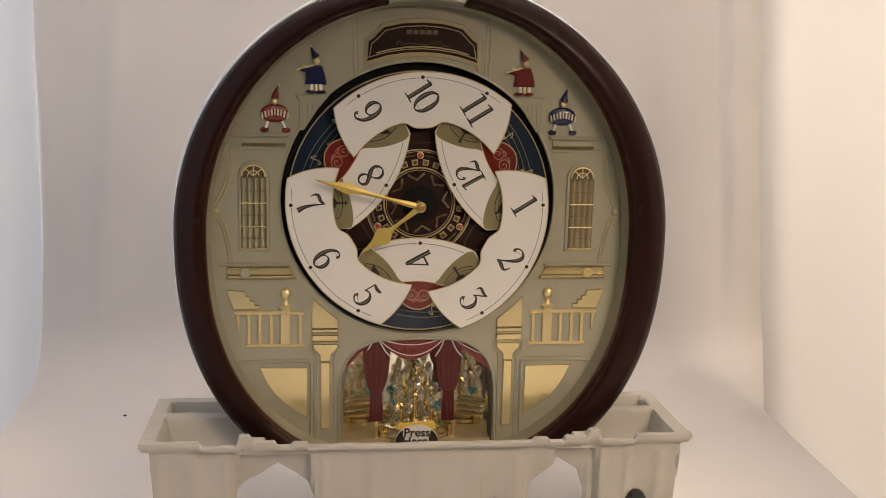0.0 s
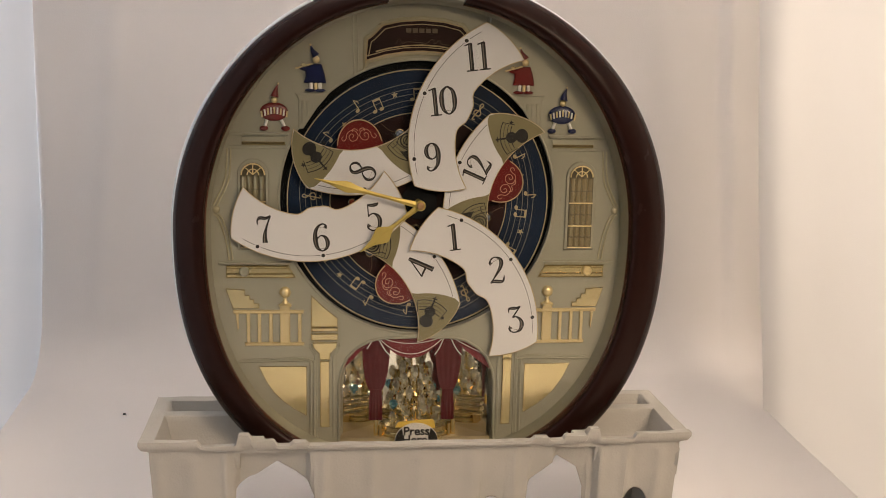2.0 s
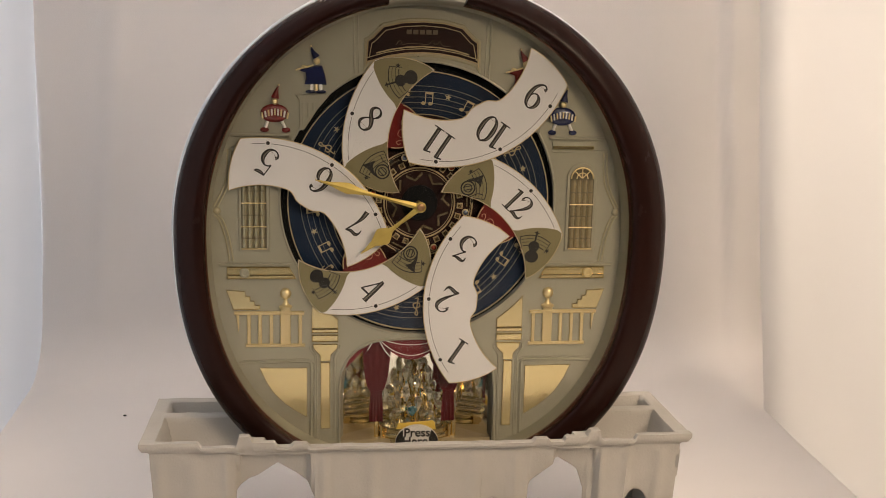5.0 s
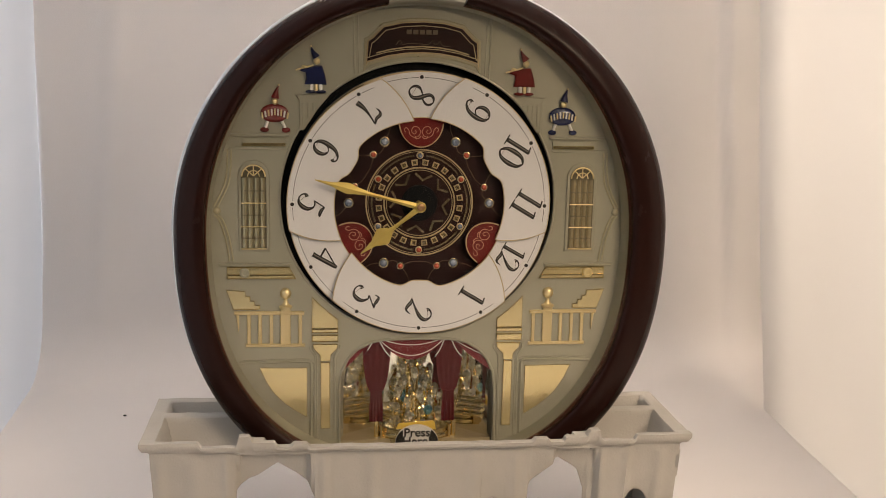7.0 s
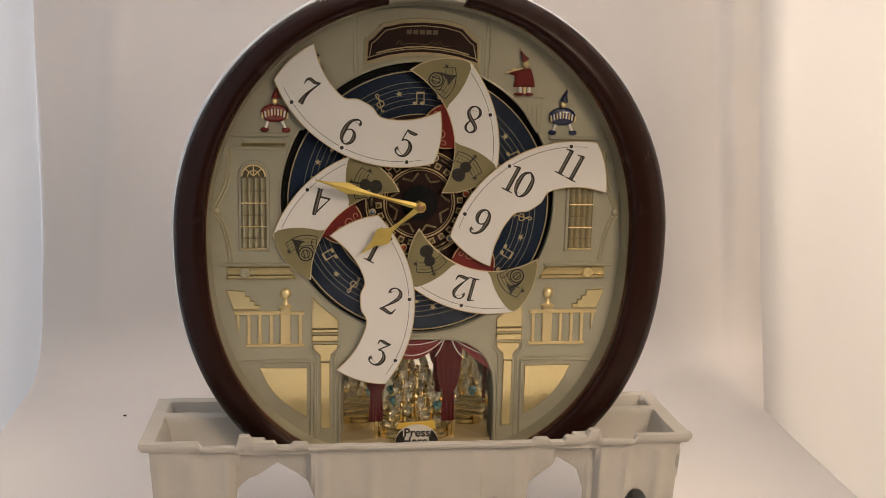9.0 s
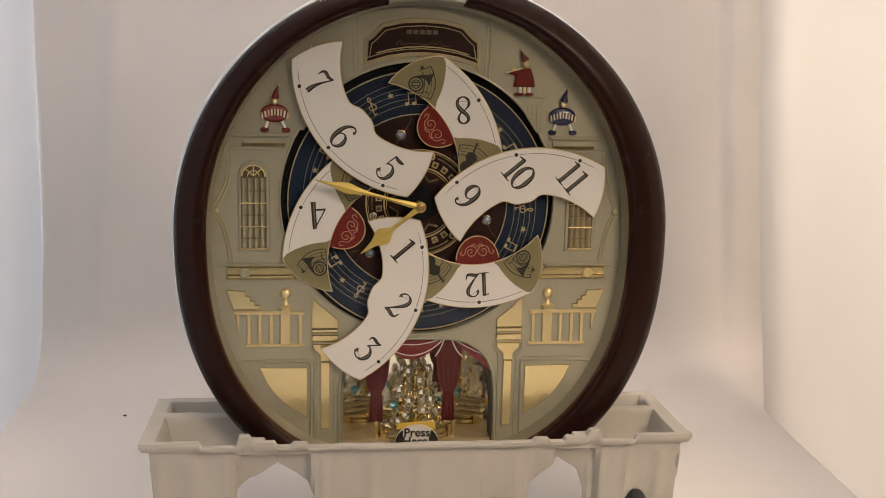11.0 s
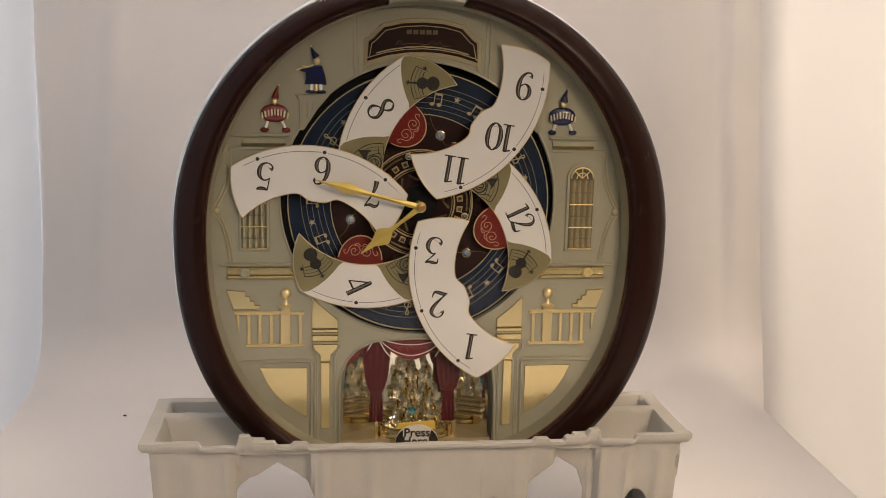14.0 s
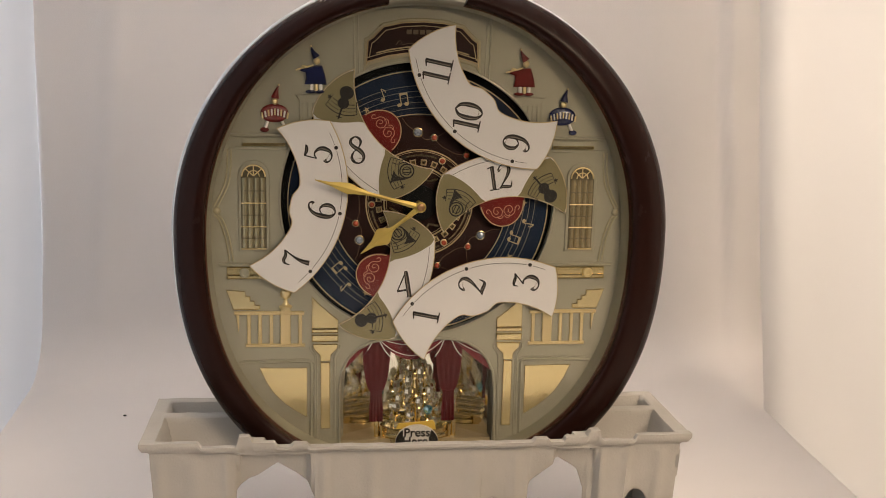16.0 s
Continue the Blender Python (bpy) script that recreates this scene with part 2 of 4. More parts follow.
def egg(off, a0=0.0, a1=360.0, n=144, closed=True):
    """The clock's outline: the window's egg shape, grown by off."""
    out = []
    k = off / 30
    for i in range(n if closed else n + 1):
        a = radians(a0 + (a1 - a0) * i / n)
        c, s = math.cos(a), math.sin(a)
        b, full = (191.0 + 20.0 * k, 0.985 + 0.015 * k) if s > 0 else (201.0 + 27.0 * k, 0.837 + 0.024 * k)
        u = 0.7 + 3.2 * k + (177.5 + 29.4 * k) * math.copysign(abs(c) ** full, c)
        out.append((u, max(-25 + b * math.copysign(abs(s) ** full, s), -213 - 0.06 * off)))
    return out


def mirror(pts, s):
    return [(p[0] * s, *p[1:]) for p in pts]


# ---- the setting: tent, floor, room ----


def sheet(name, rows, mat, label="", kind="structure", smooth=True):
    bm = bmesh.new()
    vs = [[bm.verts.new(p) for p in r] for r in rows]
    for a, b in zip(vs, vs[1:]):
        for i in range(len(a) - 1):
            bm.faces.new((a[i], a[i + 1], b[i + 1], b[i]))
    me = bpy.data.meshes.new(name)
    bm.to_mesh(me)
    bm.free()
    me.materials.append(mat)
    me.polygons.foreach_set("use_smooth", [smooth] * len(me.polygons))
    ob = new(name, me)
    tagged(ob, label, "", "", kind)
    return ob


X_LEFT, X_RIGHT, Y_BACK = -0.425, 0.444, 0.46


def backdrop():
    rows = []
    r = 0.07
    for i in range(170):
        row = []
        for k in range(181):
            x = X_LEFT - 0.02 + (0.60 - X_LEFT + 0.02) * k / 180
            yb = Y_BACK
            if i < 70:
                y, z = -1.3 + (yb - r + 1.3) * i / 70, 0.0
            elif i < 90:
                a = math.pi / 2 * (i - 70) / 20
                y, z = yb - r + r * math.sin(a), r - r * math.cos(a)
            else:
                y, z = yb, r + 1.4 * (i - 90) / 79
            up = min(1.0, z / 0.25)
            wave = 0.004 * noise.noise((x * 7, z * 2.5, 1.7)) + 0.0025 * noise.noise((x * 16, z * 5, 4.1))
            edge = 0.457 - 0.085 * z + 0.003 * math.sin(z * 13) * up
            fold = 0.016 / (1 + math.exp(-(x - edge) / 0.0016))
            fold += 0.014 * math.exp(-((x - 0.474) / 0.018) ** 2 - ((z - 0.05) / 0.05) ** 2)
            fold += 0.0025 * math.exp(-((x + 0.22 + 0.25 * z) / 0.03) ** 2) + 0.003 * math.exp(-((x + 0.36 - 0.1 * z) / 0.014) ** 2)
            row.append((x, y - (wave + fold) * up, z + (0.0015 * noise.noise((x * 9, y * 9, 2.2)) if i < 70 else 0)))
        rows.append(row)
    return sheet("backdrop", rows, SWEEP, "white cloth backdrop sweeping up behind the clock")


def side_wall(name, x0, sign, label, y0=-0.70, y1=Y_BACK):
    rows = []
    for i in range(50):
        z = 1.5 * i / 49
        row = []
        for k in range(80):
            y = y0 + (y1 - y0) * k / 79
            g = 0.008 * noise.noise((y * 4, z * 2, 7.7 * sign)) + 0.003 * noise.noise((y * 13, z * 5, 3.1))
            lean = 0.10 * min(z, 0.5) if sign > 0 else 0.03 * min(z, 0.5)
            row.append((x0 + g * min(1, z * 6) - sign * lean, y, z - 0.015))
        rows.append(row)
    return sheet(name, rows, CLOTH, label)


backdrop()
side_wall("wall_west", X_LEFT, -1, "white translucent cloth side wall in cool daylight")
side_wall("wall_east", X_RIGHT, 1, "white translucent cloth side wall glowing warm from a lamp", -0.22, 0.292)
# unseen extra cloth that keeps direct lamplight off the backdrop
side_wall("rear_lamp_block", 0.56, 1, "unseen white cloth added at the rear corner to block lamplight", 0.20)


def tent_roof():
    """Unseen cloth top with a short front flap, added to shade the upper clock face."""
    rows = []
    for i in range(40):
        row = []
        for k in range(50):
            x = X_LEFT - 0.03 + (0.60 - X_LEFT + 0.03) * k / 49
            sag = 0.012 * noise.noise((x * 5, i * 0.2, 8.1))
            row.append((x, -0.42 + 0.004 * noise.noise((x * 9, i * 0.3, 2.0)), 0.60 + 0.35 * i / 9) if i < 10 else (x, -0.42 + 0.90 * (i - 9) / 30, 0.95 + sag))
        rows.append(row)
    return sheet("tent_roof", rows, CLOTH, "unseen white cloth roof and front flap added for shade")


tent_roof()


def room():
    for name, pts in (("wall_north", ((-2.2, 2.0, -0.8), (2.2, 2.0, -0.8), (2.2, 2.0, 2.0), (-2.2, 2.0, 2.0))),
                      ("wall_south", ((2.2, -2.4, -0.8), (-2.2, -2.4, -0.8), (-2.2, -2.4, 2.0), (2.2, -2.4, 2.0))),
                      ("wall_far_west", ((-2.2, -2.4, -0.8), (-2.2, 2.0, -0.8), (-2.2, 2.0, 2.0), (-2.2, -2.4, 2.0))),
                      ("wall_far_east", ((2.2, 2.0, -0.8), (2.2, -2.4, -0.8), (2.2, -2.4, 2.0), (2.2, 2.0, 2.0))),
                      ("ceiling", ((-2.2, -2.4, 2.0), (2.2, -2.4, 2.0), (2.2, 2.0, 2.0), (-2.2, 2.0, 2.0))),
                      ("floor", ((-2.2, -2.4, -0.8), (-2.2, 2.0, -0.8), (2.2, 2.0, -0.8), (2.2, -2.4, -0.8)))):
        bm = bmesh.new()
        vs = [bm.verts.new(p) for p in pts]
        f1 = bm.faces.new(vs)
        bmesh.ops.solidify(bm, geom=[f1], thickness=0.05)
        ob = part(name, bm, WALLS)
        tagged(ob, "plain plaster surface of the dim room", "", "", "structure")


room()


def table():
    bm = bmesh.new()
    bmesh.ops.create_cube(bm, size=1, matrix=Matrix.Translation((0, -0.4, -0.402)) @ Matrix.Diagonal((1.5, 1.9, 0.794, 1)))
    bmesh.ops.bevel(bm, geom=bm.edges[:], offset=0.006, segments=2, affect="EDGES")
    ob = part("table", bm, WALLS, None, "plain tabletop under the white cloth")
    tagged(ob, "", "table", "", "structure")


table()


def crumb():
    bm = bmesh.new()
    bmesh.ops.create_icosphere(bm, subdivisions=2, radius=0.0015, matrix=Matrix.Translation((-0.300, 0.303, 0.001)) @ Matrix.Diagonal((1.3, 1.0, 0.7, 1)))
    for v in bm.verts:
        v.co += Vector((0.0002, 0.0002, 0.0001)) * noise.noise(v.co * 900)
    tagged(part("crumb", bm, INK, None, "tiny dark crumb lying on the white cloth"), "", "crumb")


crumb()

# ---- the packing tray ----
DECK = 0.1125


def smooth_step(x):
    x = min(1.0, max(0.0, x))
    return x * x * (3 - 2 * x)


def tray():
    """A moulded pulp end tray: one thin shell with rim, cells, and legs arched front and rear."""
    rim_steps = ((0.1805, 0.0015), (0.1500, -0.0030), (0.1395, 0.0060), (0.1195, 0.0005), (0.1065, -0.0035), (0.0935, -0.0007), (0.0, -0.0035))

    def rim(x):
        ax, h = abs(x), rim_steps[0][1]
        for (e0, h0), (_, h1) in zip(rim_steps, rim_steps[1:]):
            h += (h1 - h0) * smooth_step((e0 - ax) / 0.0030 + 0.5)
        return DECK + h

    def top(x, y):
        ax = abs(x)
        edge = DECK + (rim(x) - DECK) * (1 - smooth_step((y + 0.052) / 0.006))
        z = edge
        for x0, x1, y0, y1, floor_z in ((0.130, 0.2175, 0.0240, 0.0555, 0.086), (0.126, 0.2165, -0.0535, 0.0125, 0.086)):
            d = min(ax - x0, x1 - ax, y - (y0 if y0 > 0 or ax > 0.150 else -0.043), y1 - y)
            if d > 0:
                z = min(z, edge + (floor_z - edge) * smooth_step(d / 0.009))
        if ax < 0.160 and -0.052 < y < 0.058:
            bed = min(edge, 0.1075 - 0.48 * (y + 0.052))
            bed = max(bed, 0.0845)
            if y > 0.0135 or ax < 0.128:
                z = min(z, edge + (bed - edge) * smooth_step(min(0.160 - ax, 0.058 - y) / 0.004))
        return z + 0.0007 * noise.noise((x * 60, y * 60, 0.3))

    def foot(x, front):
        """The lower edge of the long sides: two pointed arches."""
        s = 1 if x > 0 else -1
        a = abs(x)
        if s > 0 and front:
            for mid, half, base, high in ((0.188, 0.0125, 0.040, 0.021), (0.0615, 0.011, 0.040, 0.016)):
                if abs(a - mid) < half:
                    return base + high * math.sqrt(1 - ((a - mid) / half) ** 2)
        if not front:
            return 0.092 if 0.070 < a < 0.190 else 0.0
        line = ((0.0885, 0.094, 0.105, 0.120, 0.137, 0.144, 0.1545), (0.058, 0.071, 0.080, 0.0890, 0.078, 0.0755, 0.067)) if s < 0 else \
            ((0.0915, 0.0940, 0.107, 0.119, 0.1365, 0.1425), (0.056, 0.070, 0.080, 0.0890, 0.078, 0.060))
        return float(np.interp(a, *line)) if line[0][0] <= a <= line[0][-1] else 0.0

    def lip(drop):
        """How far out the shell stands, by how far below the rim."""
        if drop < 0.0085:
            return 0.0
        return -0.0075 * smooth_step((drop - 0.0085) / 0.004) - 0.05 * max(0.0, drop - 0.014)

    flutes = ((-0.214, 0.010), (-0.186, 0.016), (-0.160, 0.006), (-0.080, 0.008), (-0.040, 0.012), (0.0, 0.014), (0.044, 0.014), (0.080, 0.008), (0.154, 0.007), (0.176, 0.008), (0.204, 0.010))
    HX, Y0, Y1 = 0.2285, -0.0600, 0.0650
    drops = [0.002, 0.006, 0.010, 0.0115, 0.0125, 0.014] + [0.014 + 0.098 * k / 22 for k in range(1, 23)]
    xs = [(-1, d) for d in reversed(drops)] + [(0, -HX + 2 * HX * k / 304) for k in range(305)] + [(1, d) for d in drops]
    ys = [(-1, d) for d in reversed(drops)] + [(0, Y0 + (Y1 - Y0) * k / 84) for k in range(85)] + [(1, d) for d in drops]
    bm = bmesh.new()
    grid = []
    for ky, vy in ys:
        row = []
        for kx, vx in xs:
            dx, dy = (vx if kx else 0.0), (vy if ky else 0.0)
            d = max(dx, dy)
            x = kx * HX if kx else vx
            y = (Y0 if ky < 0 else Y1) if ky else vy
            zt = top(x, y)
            t = min(1.0, d / drops[-1])
            low = foot(x * 0.957, ky < 0) if ky and not kx else 0.0
            hem = DECK - 0.0120
            z = zt + (hem - zt) * (d / 0.014) ** 1.6 if d <= 0.014 else hem + (low - hem) * (d - 0.014) / (drops[-1] - 0.014)
            inward = -lip(d)
            if ky and not kx:
                y -= ky * inward
                x *= (HX - inward) / HX
                if ky < 0 and z < hem:
                    y += 0.0075 * sum(smooth_step((x - c0) / 0.004) * smooth_step((c1 - x) / 0.004) for c0, c1 in ((-0.153, -0.091), (0.112, 0.152))) * smooth_step((hem - z) / 0.002)
                    y -= 0.0022 * sum(math.exp(-((x - c) / w * 2) ** 2) for c, w in flutes) + 0.0012 * noise.noise((x * 40, z * 25, 5.0))
            elif kx and not ky:
                x -= kx * inward
                mid_y = (Y0 + Y1) / 2
                y = mid_y + (y - mid_y) * (Y1 - mid_y - inward) / (Y1 - mid_y)
            elif kx and ky:
                x -= kx * inward
                y -= ky * inward
            row.append(bm.verts.new((x, y, max(z + (0.002 - 0.05 * (y + 0.055)) * min(1.0, z / 0.1), 0.0))))
        grid.append(row)
    for a, b in zip(grid, grid[1:]):
        for i in range(len(a) - 1):
            bm.faces.new((a[i], a[i + 1], b[i + 1], b[i]))
    bmesh.ops.dissolve_degenerate(bm, edges=bm.edges[:], dist=0.00005)
    bmesh.ops.recalc_face_normals(bm, faces=bm.faces)
    ob = part("packing_tray", bm, PULP, None, "grey-white moulded pulp packing tray with empty cells on white cloth", True)
    tagged(ob, "", "tray")
    shell = ob.modifiers.new("shell", "SOLIDIFY")
    shell.thickness, shell.offset = 0.0025, -1.0


tray()

# ---- the clock ----
clock = tagged(new("musical_clock"), "oval dark wood musical clock with sage and gold face", "clock")
clock.matrix_basis = pose(0, 0, 0.300, -2.0)
clock.empty_display_size = 0.02
FACE = -8.0


def ring_profile(bm, profile, a0=0.0, a1=360.0, n=160, closed=True):
    loops = [[bm.verts.new(at(p[0], p[1], w)) for p in egg(off, a0, a1, n, closed)] for off, w in profile]
    m = len(loops[0])
    for a, b in zip(loops, loops[1:]):
        for i in range(m if closed else m - 1):
            bm.faces.new((a[i], a[(i + 1) % m], b[(i + 1) % m], b[i]))
    if not closed:
        for i in (0, m - 1):
            bm.faces.new([lp[i] for lp in loops])


def casework():
    bm = bmesh.new()
    ring_profile(bm, [(1.5, -6), (0.8, 13), (1.4, 15.6), (3, 17.2), (6, 18), (12, 17.6), (20, 15), (26, 11), (29, 7), (30.2, 2), (29.5, -7), (12, -9)], 99.6, 440.4, 190, False)
    part("frame", bm, WOOD, clock, "dark reddish mahogany ring", True)
    bm = bmesh.new()
    ring_profile(bm, [(2.4, -6), (-0.8, 7.5), (-0.9, 9.2), (0.3, 10.6), (1.2, 10.2)], 99.6, 440.4, 190, False)
    part("inner_lip", bm, BRONZE, clock, "thin bronze lip inside the frame", True)
    bm = bmesh.new()
    ring_profile(bm, [(20, -9), (31.4, -8.4), (33.4, -10), (34.0, -14), (31, -46), (12, -53.5)])
    part("case_back", bm, SILVER, clock, "pale silver case behind the frame", True)
    # crown block that bridges the gap in the frame at the top
    bm = bmesh.new()
    loops = []
    for off, w in [(-3, -6), (-1.5, 9), (4, 13.6), (15, 13), (26, 9), (29, 2), (28, -7)]:
        loops.append([bm.verts.new(at(p[0], p[1], w)) for p in egg(off, 80.6, 99.4, 10, False)])
    for a, b in zip(loops, loops[1:]):
        for i in range(10):
            bm.faces.new((a[i], a[i + 1], b[i + 1], b[i]))
    part("crown_block", bm, SAGE_RIM, clock, "sage block in the gap of the frame", True)
    bm = bmesh.new()
    ring_profile(bm, [(1.0, 7.0), (-1.2, 3), (-2.6, -3.5), (-3.8, FACE + 0.3)])
    part("inner_wall", bm, SAGE_RIM, clock, "sloping sage inner wall", True)
    # back board closes the case
    bm = bmesh.new()
    prism(bm, egg(12), -55.5, -53)
    part("back_board", bm, BLACK, clock)


ARCH = [(-67, -216), (-67, -160), (-65, -146), (-60, -135), (-52, -126.5), (-40, -120), (-28, -117.8), (0, -117), (29, -117.8), (42, -120.5), (53, -127), (61, -136), (66, -147), (68, -160), (69, -216)]


def face():
    bm = bmesh.new()
    filled(bm, egg(-1, n=120), [circle(116, 96, -1.0, 2.6), ARCH], FACE)
    wall_of(bm, circle(116, 96, -1.0, 2.6), FACE, -17)
    part("face_panel", bm, SAGE, clock, "embossed sage champagne face", False)
    # round lip of the dial opening
    bm = bmesh.new()
    tube(bm, [(*p, FACE + 0.2) for p in circle(116.2, 96, -1.0, 2.6)], 1.0, 8, 0, True)
    part("dial_lip", bm, SAGE, clock, "", True)
    bm = bmesh.new()
    ring = [(p, q) for p, q in zip(circle(115.8, 96, -1.0, 2.6), circle(106, 96))]
    vs = [[bm.verts.new(at(*a, -16.6)), bm.verts.new(at(*b, -16.8))] for a, b in ring]
    for i in range(96):
        a, b = vs[i], vs[(i + 1) % 96]
        bm.faces.new((a[0], b[0], b[1], a[1]))
    part("dial_gap", bm, BLACK, clock)


casework()
face()


def moulding(bm, pts, r, w=None):
    tube(bm, [(p[0], p[1], FACE + 0.3 if w is None else w) for p in pts], r, 8)


def raised(name, pts, h, mat, bevel=0.6, label="", parent=None):
    bm = bmesh.new()
    prism(bm, pts, FACE - 0.5, FACE + h, bevel)
    return part(name, bm, mat, parent or clock, label)


def side_relief(s):
    """The embossed building on one side; s is -1 or 1."""
    M = lambda pts: mirror(pts, -s)
    # blind wall panel beside the plaque
    bm = bmesh.new()
    moulding(bm, M([(-57, 158), (-56.6, 140), (-55.4, 105)]), 0.9)
    moulding(bm, M([(-53.5, 158), (-53, 140), (-52, 107)]), 0.6)
    part("pillar_edge", bm, SAGE, clock, "", True)
    # pedestal with flutes
    ped = raised("pedestal", M([(-104, 90.2), (-76, 90.6), (-77.5, 88), (-86, 78), (-97, 61), (-101, 61), (-101, 86)]), 1.6, SAGE, 0.5)
    bm = bmesh.new()
    for k in range(4):
        u = -98.5 + k * 4.2
        box(bm, *sorted((u * -s, (u + 1.8) * -s)), 66 + k * 5.5, 84, FACE + 1.5, FACE + 2.3, 0.3)
    part("flute", bm, SAGE, ped)
    # cornice under the accordion player
    raised("cornice", M([(-157, 57.6), (-108, 57.8), (-109, 55.4), (-157, 55.2)]), 2.6, SAGE, 0.7)
    raised("cornice_panel", M([(-147.4, 54.2), (-111.5, 54.4), (-111.8, 47.6), (-147.6, 47.6)]), 1.2, SAGE, 0.4)
    raised("gold_strip", M([(-147.2, 50.2), (-112, 50.2), (-112.2, 47.6), (-147.2, 47.6)]), 2.3, GOLD, 0.5, "narrow gold strip")
    raised("cornice_bed", M([(-158, 46.8), (-110, 47), (-112, 44.5), (-159, 44.2)]), 1.0, SAGE, 0.4)
    # arched window
    cw = -138.3
    arch_out = [(cw - 12.6, -40.5), (cw + 13.2, -40.5)] + [(cw + 13.0 * math.cos(radians(a)), 23.0 + 13.0 * math.sin(radians(a))) for a in range(0, 181, 15)]
    bm = bmesh.new()
    prism(bm, M(arch_out), FACE - 0.5, FACE + 1.4, 0.6)
    win = part("window_surround", bm, SAGE, clock, "sage arched window surround")
    inner = [(cw - 10.4, -38.2), (cw + 10.4, -38.2)] + [(cw + 10.4 * math.cos(radians(a)), 22.5 + 10.2 * math.sin(radians(a))) for a in range(0, 181, 15)]
    bm = bmesh.new()
    prism(bm, M(inner), FACE + 1.2, FACE + 1.75, 0.2)
    part("window_ground", bm, WINDOW_DARK, win)
    rows = [-38.0, -28.9, -19.4, -9.6, 0.4, 10.8, 22.0]
    sh = None
    for r in range(6):
        for c in range(4):
            u0, u1 = cw - 9.8 + c * 4.95, cw - 9.8 + c * 4.95 + 4.2
            bm = bmesh.new()
            vs = []
            for u, w in ((u0, 0), (u0 + 0.9, 1.2), (u0 + 2.1, 1.6), (u1 - 0.9, 1.2), (u1, 0)):
                vs.append([bm.verts.new(at(u * -s, v, FACE + 1.7 + w)) for v in (rows[r] + 0.5, rows[r + 1] - 0.6)])
            for a, b in zip(vs, vs[1:]):
                bm.faces.new((a[0], b[0], b[1], a[1]))
            bm.faces.new([v[0] for v in vs])
            bm.faces.new([v[1] for v in reversed(vs)])
            # left panes are a darker, greener gold than the right ones
            part("pane", bm, RIGHT_PANE_GOLD if s > 0 else LEFT_PANE_GOLD, win)
    for y in (0.4, -19.4, -38.2):
        bm = bmesh.new()
        moulding(bm, M([(cw - 10.2, y), (cw + 10.2, y)]), 0.55, FACE + 2.6)
        part("transom", bm, GOLD_MATT, win, "", True)
    bm = bmesh.new()
    moulding(bm, M([(cw + 9.6 * math.cos(radians(a)), 22.5 + 9.4 * math.sin(radians(a))) for a in range(0, 181, 12)]), 0.7, FACE + 2.3)
    moulding(bm, M([(cw + 4.8 * math.cos(radians(a)), 22.5 + 5 * math.sin(radians(a))) for a in range(0, 181, 15)]), 0.5, FACE + 2.3)
    for a in (45, 90, 135):
        moulding(bm, M([(cw, 23), (cw + 9.4 * math.cos(radians(a)), 22.5 + 9.2 * math.sin(radians(a)))]), 0.5, FACE + 2.2)
    part("fanlight", bm, GOLD_MATT, win, "gold fanlight bars", True)
    # wavy pilaster moulding beside the frame
    bm = bmesh.new()
    for d in (0.0, 3.0):
        moulding(bm, M(spline([(-159.3 + d, 44.4), (-159.8 + d, 30), (-162 + d, 16), (-168.5 + d, 2), (-171 + d, -3)], 6)), 0.8)
        moulding(bm, M(spline([(-171 + d, -10), (-167 + d, -14), (-162.5 + d, -27), (-160 + d, -40), (-158.8 + d, -49)], 6)), 0.8)
    blob(bm, -s * -168.5, -6.4, FACE + 0.5, 3.2, 3.0, 1.8)
    part("wavy_moulding", bm, GOLD_LINE_SAGE, clock, "pale gold wavy moulding", True)
    # sill with knob
    raised("sill_top", M([(-168, -50.6), (-108, -50.8), (-108.5, -53.2), (-167, -53.0)]), 3.0, SAGE, 0.7)
    sill = raised("sill", M([(-161, -54), (-109.4, -54.1), (-103.6, -64.2), (-161.4, -64.1)]), 1.4, GOLD, 0.5, "gold sill panel")
    bm = bmesh.new()
    prism(bm, M([(-160.8, -60.2), (-106, -60.4), (-103.8, -64.1), (-161, -64)]), FACE + 1.2, FACE + 3.0, 0.9)
    prism(bm, M([(-160.8, -54.2), (-110, -54.4), (-109, -56.4), (-161, -56.2)]), FACE + 1.2, FACE + 2.2, 0.5)
    part("sill_step", bm, GOLD, sill)
    bm = bmesh.new()
    lathe(bm, [(4.0, 0), (4.2, 2.4), (3.6, 3.3), (2.2, 3.5), (1.9, 2.6)], -s * -146.3, -58.6, FACE + 1.0, "w", 20)
    # sage knob on the left, matt gold on the right
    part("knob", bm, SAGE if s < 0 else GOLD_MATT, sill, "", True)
    # stairs
    raised("stairs", M([(-162, -73.4), (-146, -74.6), (-146, -79.2), (-142.2, -79.2), (-142.2, -83), (-138.6, -83), (-138.6, -86.6), (-134.2, -86.6), (-134.2, -90.4), (-156.2, -90.4)]), 1.8, GOLD, 0.5, "gold stairs")
    # newel with ball
    bm = bmesh.new()
    lathe(bm, [(1.0, -89.4), (5.6, -89), (5.6, -87.6), (3.0, -86.4), (1.8, -84), (1.6, -81.6)], -s * -112.6, 0, FACE + 0.5, "v", 16)
    blob(bm, -s * -112.6, -77.0, FACE + 0.8, 4.8, 4.9, 3.4)
    part("newel_ball", bm, GOLD_MATT, clock, "", True)
    bal = raised("balustrade", M([(-156, -92.0), (-97, -92.4), (-97, -95.4), (-155.6, -95.0)]), 2.2, GOLD_MATT, 0.6, "gold balustrade rail")
